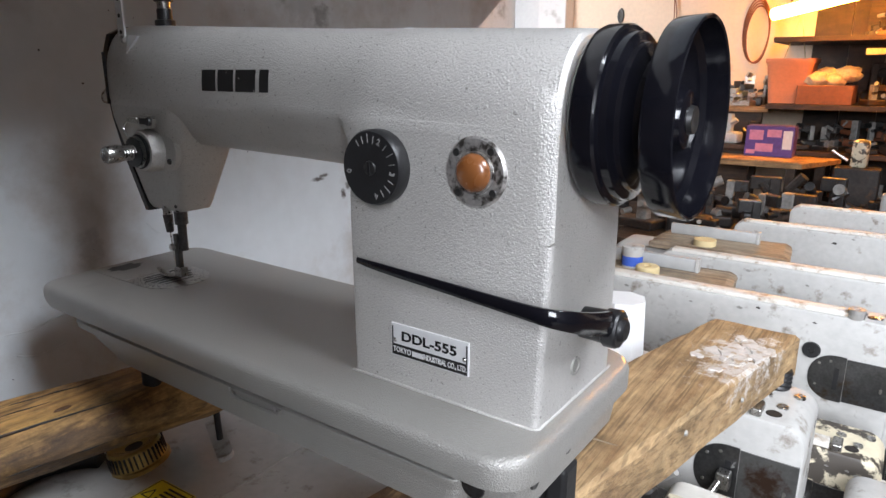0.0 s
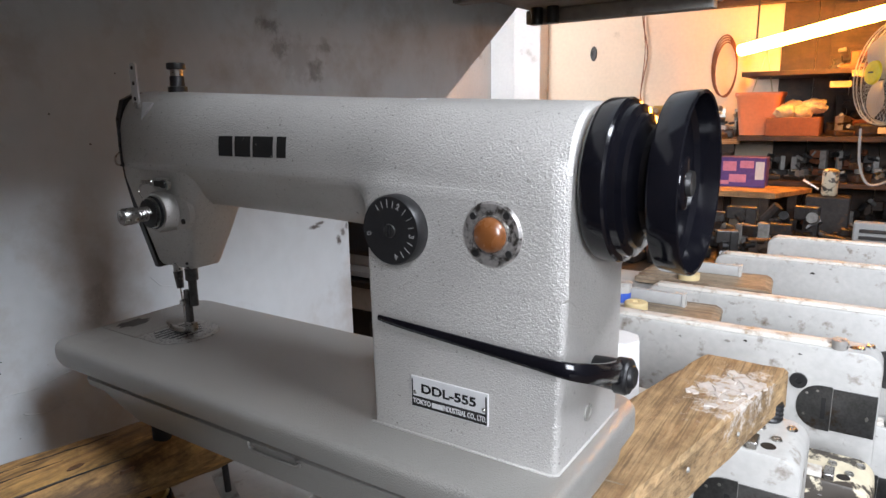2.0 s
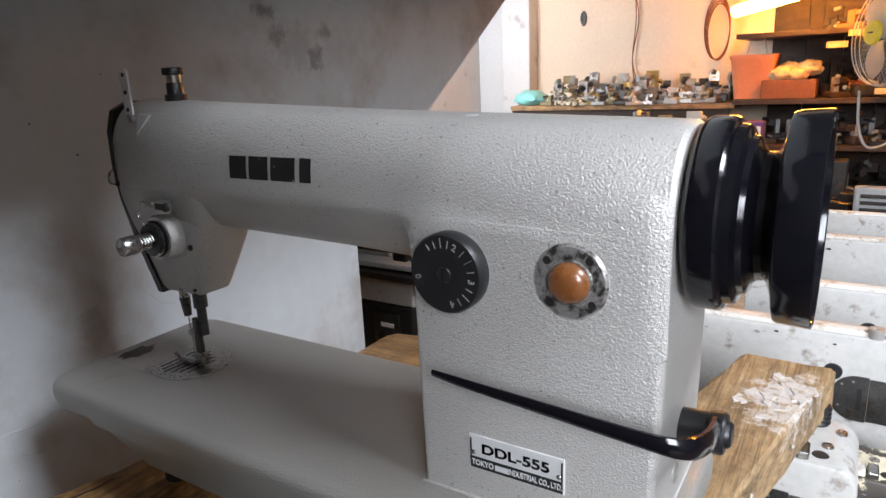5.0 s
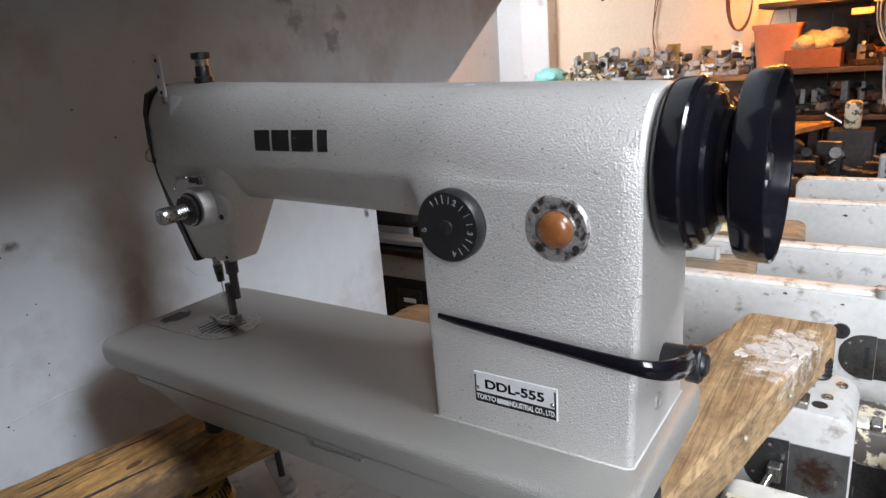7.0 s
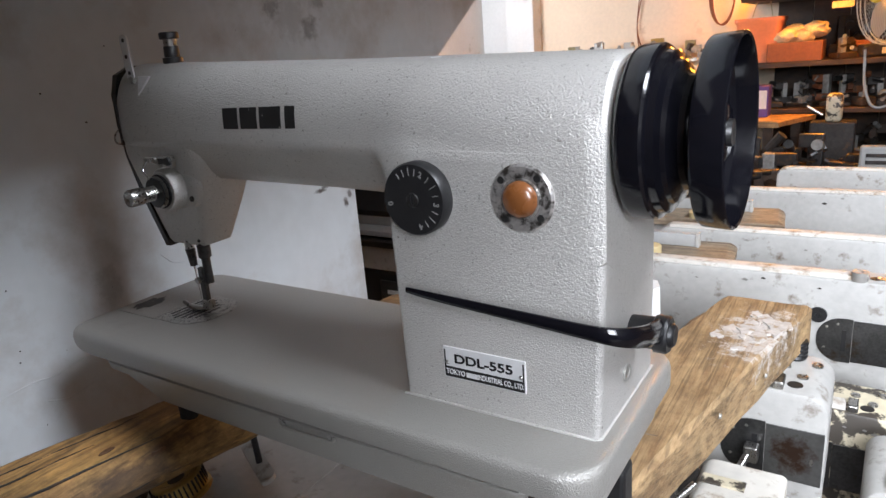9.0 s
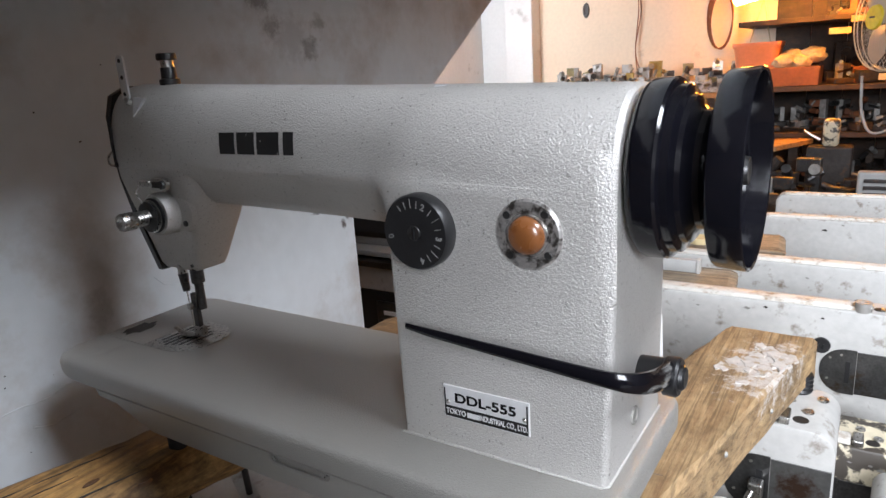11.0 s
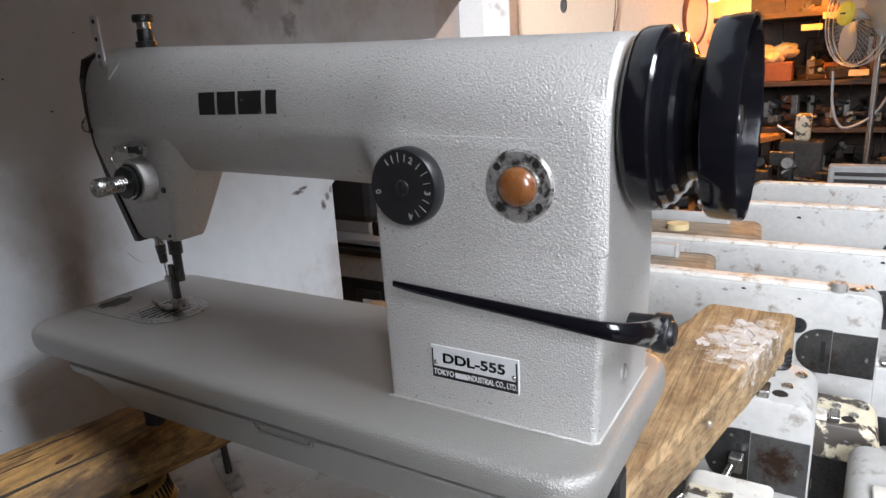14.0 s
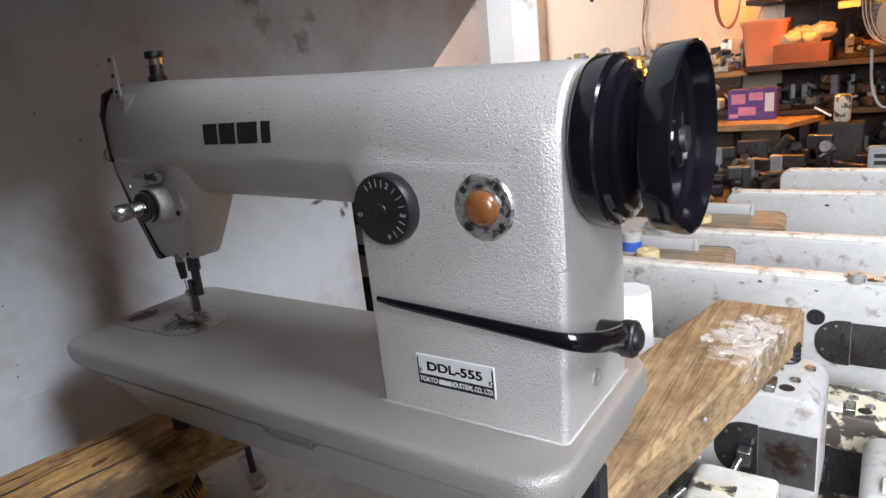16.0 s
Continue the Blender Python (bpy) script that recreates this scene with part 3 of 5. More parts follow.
loft(bm, [[(-0.417, y - 0.004, 1.210), (-0.4035, y, 1.2245), (-0.418, y, 1.2255)] for y in (0.0600, 0.0625)])
part("corner_tab", bm, PLATEWHITE, body, "bare metal corner tab")
smooth(part("tension_boss", lathe([(-0.004, 0), (-0.004, 0.016), (0.001, 0.0155), (0.002, 0.014), (0.002, 0)], at(-0.388, 0.0655, 1.128, TO_FRONT), 28), HAMMER, body), 40)
for x, y, z, r in ((-0.380, 0.0628, 1.121, 0.0026), (-0.412, 0.0842, 1.0745, 0.0016)):
    smooth(part("screw_hole", lathe([(0, 0), (0, r), (0.0012, r * 0.9), (0.0012, 0)], at(x, y, z, TO_FRONT), 12), LOGOBLACK, body), 40)
m = at(-0.409, 0.0905, 1.233, pose(0, 0, 0))
cap = smooth(part("oil_cap", lathe([(-0.002, 0), (-0.002, 0.0085), (0.0055, 0.0085), (0.006, 0.0065), (0.0145, 0.0062), (0.015, 0.0058)], m, 32), BLACK, machine, "black thread tension post with chrome collar"), 40)
smooth(part("collar", lathe([(0.0148, 0.0), (0.0148, 0.0055), (0.021, 0.0055), (0.021, 0)], m, 32), STEEL, cap), 40)
smooth(part("knob", lathe([(0.0208, 0), (0.0208, 0.0075), (0.0215, 0.0082), (0.0255, 0.0082), (0.0265, 0.0075), (0.0265, 0)], m, 32), BLACK, cap), 40)
# tension assembly
m = at(-0.404, 0.078, 1.129, TO_FRONT)
tension = smooth(part("tension_unit", lathe([(-0.01, 0), (-0.01, 0.0185), (0.024, 0.0185), (0.0265, 0.017), (0.0268, 0)], m, 48), HAMMER, machine, "thread tension unit with chrome knob"), 40)
for k, (h0, r) in enumerate(((0.027, 0.0145), (0.0295, 0.0135), (0.032, 0.0125))):
    smooth(part("disc", lathe([(h0, 0), (h0, r), (h0 + 0.0012, r + 0.0004), (h0 + 0.0016, r - 0.001), (h0 + 0.0016, 0)], m, 40), STEEL if k % 2 else BLACK, tension), 40)
coil = [m @ Vector((0.0058 * math.cos(a * 0.7), 0.0058 * math.sin(a * 0.7), 0.034 + a * 0.00026)) for a in range(46)]
smooth(part("spring", tube(coil, 0.0009, 6), STEEL, tension), 60)
smooth(part("shaft", lathe([(0.03, 0), (0.03, 0.003), (0.047, 0.003), (0.047, 0)], m, 20), DARKSTEEL, tension), 40)
smooth(part("knob", lathe([(0.0455, 0), (0.0455, 0.0066), (0.0465, 0.0074), (0.0565, 0.0074), (0.058, 0.0066), (0.058, 0.0035), (0.0572, 0.0025), (0.0572, 0)], m, 32), STEEL, tension, "chrome tension knob"), 40)
smooth(part("check_spring", tube(spline([m @ Vector(v) for v in ((0, 0.012, 0.036), (-0.006, 0.02, 0.036), (-0.004, 0.026, 0.034))], 6), 0.0007, 6), STEEL, tension), 60)
bm = bmesh.new()
loft(bm, [[(x, y, z) for x, z in round_rect(-0.404, -0.382, 1.1495, 1.160, 0.005, 6)] for y in (0.0555, 0.0520)])
clip = smooth(part("thread_plate", bm, STEEL, machine, "chrome thread plate with a black screw"), 40)
smooth(part("screw", lathe([(0, 0), (0, 0.0038), (0.0018, 0.0034), (0.0018, 0)], at(-0.388, 0.0522, 1.155, TO_FRONT), 16), BLACK, clip), 40)
part("slot", box(-0.401, -0.392, 0.0514, 0.0522, 1.1525, 1.1575), BLACK, clip)
part("bracket", box(-0.4225, -0.406, 0.0515, 0.0555, 1.1525, 1.1575, 0.0012), STEEL, clip)

# hand wheel and belt pulley
m = at(0, 0.0888, 1.1722, ALONG_X)
wheel = smooth(part("hand_wheel", lathe([(-0.005, 0.0), (-0.005, 0.043), (-0.0025, 0.0468), (0.0, 0.0478), (0.0098, 0.0478), (0.0112, 0.0468), (0.0118, 0.0448), (0.0122, 0.0442), (0.0160, 0.0438), (0.0170, 0.0425), (0.0174, 0.0395), (0.0180, 0.0388), (0.0205, 0.0382), (0.0215, 0.0368), (0.0222, 0.0335), (0.0245, 0.0312), (0.0275, 0.0308), (0.0295, 0.032), (0.0318, 0.039), (0.0333, 0.0475), (0.0340, 0.0493), (0.0355, 0.0500), (0.0482, 0.0508), (0.0494, 0.0507), (0.0500, 0.0500), (0.0494, 0.0487), (0.0385, 0.0470), (0.0355, 0.0440), (0.0345, 0.0180), (0.0365, 0.0165), (0.0420, 0.0150), (0.0430, 0.0135), (0.0430, 0.0)], m, 128), BLACKGLOSS, machine, "glossy black enamelled hand wheel with belt pulley"), 35)
smooth(part("hub_screw", lathe([(0.0425, 0.0), (0.0425, 0.0075), (0.0455, 0.007), (0.0455, 0.003), (0.0445, 0.0)], m, 24), DARKSTEEL, wheel), 40)


def text_mesh(words, size, m, material, parent, squash=1.0, name="lettering"):
    cu = bpy.data.curves.new(name, "FONT")
    cu.body, cu.size, cu.align_x, cu.align_y, cu.extrude = words, size, "CENTER", "CENTER", 0.00012
    cu.offset = size * 0.022
    o = bpy.data.objects.new(name, cu)
    me = bpy.data.meshes.new_from_object(o)
    bpy.data.objects.remove(o)
    me.transform(m @ Matrix.Diagonal((squash, 1, 1, 1)))
    me.materials.append(material)
    ob = new(name, me)
    ob.parent = parent
    return ob


# stitch length dial
DX, DZ, DY = -0.1225, 1.1405, 0.0435
m = at(DX, DY, DZ, TO_FRONT)
dial = smooth(part("stitch_dial", lathe([(-0.002, 0), (-0.002, 0.021), (0.003, 0.0226), (0.0105, 0.0226), (0.0122, 0.0215), (0.0125, 0.0)], m, 96), BLACK, machine, "black stitch length dial with white marks"), 35)
smooth(part("dial_screw", lathe([(0.0122, 0), (0.0122, 0.0046), (0.0135, 0.0042), (0.0135, 0)], m, 24), DARKSTEEL, dial), 40)
part("screw_slot", box(DX - 0.0009, DX + 0.0009, DY - 0.0139, DY - 0.0133, DZ - 0.0038, DZ + 0.0038), BLACK, dial)
marks = {0: 190, 1: 124, 2: 66, 3: -8, 4: -74}
for num, ang in marks.items():
    a = radians(ang)
    text_mesh(str(num), 0.0052, at(DX + 0.0168 * math.cos(a), DY - 0.0126, DZ + 0.0168 * math.sin(a), TO_FRONT) @ pose(0, 0, 0, 0, 0, ang - 90), WHITEMARK, dial, name="numeral")
for lo, hi in ((1, 2), (2, 3), (3, 4)):
    for k in (1, 2, 3):
        a = marks[lo] + (marks[hi] - marks[lo]) * k / 4
        part("tick", box(-0.0002, 0.0002, -0.0002, 0.0001, 0.0148, 0.0192 + 0.001 * (k == 2), 0, at(DX, DY - 0.0125, DZ, pose(0, 0, 0, 0, -(a - 90), 0))), WHITEMARK, dial)

# oil sight window
SX, SZ, SY = -0.0542, 1.1428, 0.0425
m = at(SX, SY, SZ, TO_FRONT)
sight = smooth(part("oil_window", lathe([(-0.002, 0), (-0.002, 0.0198), (0.0022, 0.0197), (0.0036, 0.0183), (0.0036, 0.0128), (0.0028, 0.0124), (0.0028, 0.0118), (0.0046, 0.0114), (0.0046, 0.0)], m, 72), mat("worn_chrome_ring", (0.62, 0.60, 0.58), 0.34, 0.85, 0.3, 120, 0.2, 300, 0.0004, 400, stain=(0.10, 0.09, 0.08), stain_scale=170, stain_at=(0.5, 0.62)), machine, "worn chrome ringed oil sight window"), 35)
smooth(part("amber_glass", lathe([(0.004, 0.0108), (0.007, 0.0101), (0.0088, 0.008), (0.0102, 0.0045), (0.0106, 0.0)], m, 48), AMBER, sight, "amber glass dome"), 60)
for ang in (45, 135, 225, 315):
    a = radians(ang + 4)
    smooth(part("notch", lathe([(0.0032, 0), (0.0032, 0.0024), (0.0041, 0.0021), (0.0041, 0.0012), (0.0037, 0)], m @ pose(0.0157 * math.cos(a), 0.0157 * math.sin(a), 0), 16), DARKSTEEL, sight), 40)

# reverse lever
pts = spline([(-0.129, 0.0245, 1.0845), (-0.11, 0.0235, 1.0832), (-0.06, 0.0215, 1.0808), (-0.015, 0.0205, 1.0782), (0.002, 0.0225, 1.0766), (0.0095, 0.031, 1.0738), (0.0115, 0.05, 1.0668), (0.0110, 0.07, 1.0602), (0.0100, 0.083, 1.0560)], 6)
n = len(pts)
lever_bar = smooth(part("reverse_lever", tube(pts, [0.0019 + 0.0032 * min(1, i / (n * 0.5)) + 0.0030 * max(0, (i / n - 0.5) * 2) for i in range(n)], 10, 0.5), BLACKGLOSS, machine, "long curved black reverse lever"), 38)
smooth(part("lever_knob", lathe([(-0.022, 0), (-0.022, 0.0095), (-0.004, 0.0102), (-0.003, 0.0116), (0.004, 0.0118), (0.0055, 0.0108), (0.0055, 0.0078), (0.0075, 0.0072), (0.0085, 0.0060), (0.0085, 0)], at(0.0095, 0.092, 1.0505, ALONG_X), 12), BLACK, machine, "black knob at the lever's pivot"), 30)

# name plate and maker's mark
PY = 0.0392
plate = part("name_plate", box(-0.1155, -0.0565, PY, 0.0412, 1.0207, 1.0425, 0.0004), PLATEWHITE, machine, "small bright metal name plate")
part("black_band", box(-0.1147, -0.0573, PY - 0.0002, PY + 0.0004, 1.0214, 1.0288), LOGOBLACK, plate)
for x0, x1 in ((-0.1147, -0.1137), (-0.0583, -0.0573)):
    part("border", box(x0, x1, PY - 0.0002, PY + 0.0004, 1.0288, 1.0405), LOGOBLACK, plate)
text_mesh("DDL-555", 0.0086, at(-0.086, PY - 0.0003, 1.0347, TO_FRONT), LOGOBLACK, plate, 1.3)
text_mesh("DDL-555", 0.0086, at(-0.08585, PY - 0.0003, 1.0348, TO_FRONT), LOGOBLACK, plate, 1.3)
text_mesh("TOKYO", 0.0050, at(-0.1065, PY - 0.0004, 1.0252, TO_FRONT), PLATEWHITE, plate, 0.82)
part("bar", box(-0.0985, -0.0902, PY - 0.0004, PY, 1.0234, 1.0268), PLATEWHITE, plate)
text_mesh("INDUSTRIAL CO., LTD.", 0.0050, at(-0.0738, PY - 0.0004, 1.0252, TO_FRONT), PLATEWHITE, plate, 0.64)
for x, z in ((-0.1125, 1.0312), (-0.0596, 1.0312)):
    smooth(part("rivet", lathe([(0, 0), (0, 0.0016), (0.0008, 0.001), (0.0009, 0)], at(x, PY, z, TO_FRONT), 14), STEEL, plate), 60)
# emblem on the arm: four plain blocks on the curved front
for x0, x1, slots in ((-0.3095, -0.2925, ((-0.3095, -0.300, 1.1885, 1.1965),)), (-0.2900, -0.2715, ((-0.2845, -0.2772, 1.1870, 1.1965),)), (-0.2690, -0.2465, ()), (-0.2425, -0.2325, ())):
    bm = bmesh.new()
    n = 10
    cols = []
    for i in range(n + 1):
        x = x0 + (x1 - x0) * i / n
        f = 0.053 + (x + 0.36) * (0.051 - 0.053) / 0.13
        row = []
        for k in range(9):
            z = 1.1815 + 0.0155 * k / 8
            zs = 1.2265 - 0.0 + (-0.235 - x) * 0.046 - 0.052
            u = max(0.0, (z - zs) / 0.052)
            hw = 0.039
            dy = hw * (1 - (max(0.0, 1 - u ** (2 / 0.85))) ** 0.4)
            row.append(bm.verts.new((x, f - 0.0004 + dy, z)))
        cols.append(row)
    for i in range(n):
        for k in range(8):
            bm.faces.new((cols[i][k], cols[i + 1][k], cols[i + 1][k + 1], cols[i][k + 1]))
    part("emblem_block", bm, LOGOBLACK, body, "black printed block of the emblem")

# needle, presser and plates
bm = bmesh.new()
rod(bm, (-0.437, 0.09, 1.085), (-0.437, 0.09, 1.062), 0.0042)
needle_bar = smooth(part("needle_bar", bm, STEEL, machine), 40)
bm = bmesh.new()
rod(bm, (-0.437, 0.09, 1.063), (-0.4355, 0.09, 1.046), 0.0048, 16, 0.0035)
smooth(part("clamp", bm, DARKSTEEL, needle_bar), 40)
bm = bmesh.new()
rod(bm, (-0.4355, 0.09, 1.047), (-0.433, 0.09, 1.006), 0.0008, 8, 0.0004)
smooth(part("needle", bm, STEEL, needle_bar), 60)
bm = bmesh.new()
rod(bm, (-0.432, 0.089, 1.056), (-0.4295, 0.087, 1.055), 0.002, 8)
part("clamp_screw", bm, DARKSTEEL, needle_bar)
bm = bmesh.new()
rod(bm, (-0.4185, 0.092, 1.085), (-0.4185, 0.092, 1.03), 0.0042)
presser = smooth(part("presser_bar", bm, DARKSTEEL, machine), 40)
smooth(part("bushing", lathe([(0, 0), (0, 0.0062), (0.012, 0.0062), (0.012, 0)], at(-0.4185, 0.092, 1.056, pose(0, 0, 0)), 20), DARKSTEEL, presser), 40)
part("presser_shank", box(-0.4265, -0.4195, 0.086, 0.091, 1.006, 1.046, 0.001), DARKSTEEL, presser, "dull steel presser shank")
foot = tube(spline([(-0.421, 0.089, 1.0065), (-0.430, 0.0885, 1.0032), (-0.442, 0.087, 1.0026), (-0.450, 0.086, 1.0040), (-0.4555, 0.085, 1.0078)], 6), [0.0024] * 12 + [0.0019] * 7 + [0.0013] * 6, 8, 2.0)
smooth(part("presser_foot", foot, STEEL, presser, "bright steel presser foot with a turned-up toe"), 60)
part("foot_hinge", box(-0.4275, -0.4165, 0.0845, 0.0925, 1.004, 1.0135, 0.0012), STEEL, presser)
bm = bmesh.new()
rod(bm, (-0.424, 0.0845, 1.034), (-0.424, 0.0815, 1.034), 0.0032, 12)
part("shank_screw", bm, STEEL, presser)
bm = bmesh.new()
loft(bm, [[(x, y, z) for x, y in round_rect(-0.462, -0.402, 0.054, 0.121, (0.03, 0.001, 0.001, 0.03), 10)] for z in (0.9985, 1.0006)])
nplate = smooth(part("needle_plate", bm, STEEL, machine, "worn steel needle plate with feed slots"), 30)
for i, x in enumerate((-0.455, -0.4485, -0.442, -0.4355, -0.4285, -0.4215)):
    part("slot", box(x - 0.0012, x + 0.0012, 0.062 + 0.003 * abs(i - 2), 0.112 - 0.004 * abs(i - 2), 1.0004, 1.0009), BLACK if i % 2 == 0 else DARKSTEEL, nplate)
splate = part("slide_plate", box(-0.5205, -0.4625, 0.053, 0.118, 0.9985, 1.0008, 0.0003), BEDPAINT, machine, "grey slide plate worn dark at its edge")
bm = bmesh.new()
vs = [bm.verts.new((-0.505 + 0.0105 * math.cos(a * 0.42) * (1 + 0.25 * math.sin(a * 2.3)), 0.078 + 0.017 * math.sin(a * 0.42) * (1 + 0.2 * math.cos(a * 3.1)), 1.0011)) for a in range(15)]
bm.faces.new(vs)
part("bare_patch", bm, LOGOBLACK, splate)
part("plate_screw", lathe([(0, 0), (0, 0.003), (0.0008, 0.0026), (0.0008, 0)], at(-0.412, 0.098, 1.0006, pose(0, 0, 0)), 14), STEEL, nplate)

# rubber feet under the bed
for x, y, z0, r in ((-0.053, 0.088, 0.8972, 0.03), (-0.444, 0.058, 0.8955, 0.009)):
    f = tagged(smooth(part("rubber_foot", lathe([(0, 0), (0, r), (0.006, r), (0.0075, r * 0.95), (0.009, r), (0.016, r), (0.022, r * 0.9), (0.0447, r * 0.86), (0.0447, 0)], at(x, y, z0, pose(0, 0, 0)), 40), RUBBER), 35), "black rubber cushion under the machine bed", "rubber foot", "rubber feet")
strap = part("clip", box(-0.024, -0.010, 0.082, 0.102, 0.8972, 0.952, 0.003), RUBBER, f)
strap.parent = bpy.data.objects["rubber_foot"]

# ---- timbers under the machine ----
def rough_board(quad, z0, z1, seed, wob=0.002, cuts=14):
    """A sawn board between four corners, with worn, uneven edges."""
    rnd = random.Random(seed)
    a, b, c, d = [Vector((*p, 0)) for p in quad]
    bm, rings = bmesh.new(), []
    for i in range(cuts + 1):
        t = i / cuts
        l, r = a.lerp(d, t), b.lerp(c, t)
        ring = []
        for f, z in ((0.0, z0 + 0.004), (0.04, z0), (0.5, z0), (0.96, z0), (1.0, z0 + 0.004), (1.0, (z0 + z1) / 2), (1.0, z1 - 0.004), (0.955, z1), (0.7, z1), (0.3, z1), (0.05, z1), (0.0, z1 - 0.005)):
            p = l.lerp(r, f)
            ring.append((p.x + rnd.uniform(-wob, wob), p.y, z + rnd.uniform(-wob, wob) * (0.4 if z > z1 - 0.002 else 0.8)))
        rings.append(ring)
    return loft(bm, rings)


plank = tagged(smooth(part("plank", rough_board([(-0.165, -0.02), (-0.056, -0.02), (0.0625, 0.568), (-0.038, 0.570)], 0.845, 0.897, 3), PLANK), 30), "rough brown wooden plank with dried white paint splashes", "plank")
for x, y, z in ((0.0335, 0.414, 0.872), (0.012, 0.285, 0.889)):
    smooth(part("nail", lathe([(0, 0), (0, 0.003), (0.002, 0.0022), (0.002, 0)], at(x, y, z, ALONG_X), 10), IRONGREY, plank), 60)
rnd = random.Random(17)
for k in range(26):
    u, v = rnd.gauss(0, 0.38), rnd.gauss(0, 0.36)
    x, y = 0.012 + 0.030 * u + 0.018 * v, 0.468 + 0.07 * v
    r = rnd.uniform(0.003, 0.010)
    bm = bmesh.new()
    vs = [(x + r * (1 + 0.35 * math.sin(q * 1.7 + k)) * math.cos(q * 0.571), y + 1.6 * r * (1 + 0.3 * math.cos(q * 2.3 + k)) * math.sin(q * 0.571)) for q in range(11)]
    loft(bm, [[(px, py, z) for px, py in vs] for z in (0.8955, 0.8974 + 0.00007 * k)])
    part("paint_flake", bm, FLAKE, plank, "dried white paint crust")
for k in range(4):
    y = 0.16 + 0.045 * k + rnd.uniform(-0.01, 0.01)
    x = -0.165 + (y + 0.02) * 0.22 + rnd.uniform(0.015, 0.06)
    smooth(part("gouge", tube([(x, y, 0.8972), (x + 0.012, y + 0.006, 0.8975), (x + rnd.uniform(0.02, 0.04), y + 0.008, 0.8971)], [0.0003, 0.0008, 0.0003], 6), OFFCUT, plank), 60)
rnd = random.Random(8)
rings = []
for i in range(25):
    y = -0.34 + 0.48 * i / 24
    xb, xf = max(-0.597, -0.535 + (y + 0.055) * 0.27), -0.463 + (y + 0.092) * 0.2
    w = xf - xb
    ring = []
    for dx, z in ((-w, 0.86), (-w * 0.92, 0.845), (-w * 0.6, 0.834), (-0.018, 0.838), (0.004, 0.848), (0.016, 0.858), (0.022, 0.868), (0.020, 0.876), (0.012, 0.885), (0.004, 0.8935), (-0.004, 0.8965), (-w * 0.45, 0.8975), (-w * 0.8, 0.899), (-w * 0.96, 0.894)):
        ring.append((xf + dx + rnd.uniform(-0.0016, 0.0016), y, z + rnd.uniform(-0.0010, 0.0010)))
    rings.append(ring)
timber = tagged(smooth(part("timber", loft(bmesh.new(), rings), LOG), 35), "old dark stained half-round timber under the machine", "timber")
for off, y0, y1, r, z in ((0.001, -0.30, 0.02, 0.0016, 0.8955), (-0.032, -0.16, -0.02, 0.0010, 0.8978), (0.018, -0.2, -0.06, 0.0012, 0.8745), (-0.05, -0.12, 0.04, 0.0009, 0.8985), (0.0215, -0.09, 0.03, 0.0010, 0.8668)):
    row = []
    for i in range(11):
        y = y0 + (y1 - y0) * i / 10
        row.append((-0.463 + (y + 0.092) * 0.2 + off + rnd.uniform(-0.0018, 0.0018), y, z + rnd.uniform(-0.0006, 0.0004)))
    smooth(part("split", tube(row, [r * math.sin(math.pi * (i + 0.4) / 11) for i in range(11)], 6), DARKMETAL, timber, "dark drying split"), 60)
for y, off, z, r in ((-0.02, -0.012, 0.897, 0.007), (0.012, 0.010, 0.888, 0.006), (-0.15, -0.03, 0.8978, 0.008)):
    smooth(part("knot", lathe([(-0.002, 0), (-0.002, r), (0.0008, r * 0.7), (0.0002, r * 0.3), (0, 0)], at(-0.463 + (y + 0.092) * 0.2 + off, y, z, pose(0, 0, 0)) @ Matrix.Diagonal((0.6, 1.5, 1, 1)), 14), KNOT, timber, "dark knot"), 50)

# ---- stored machine heads ----

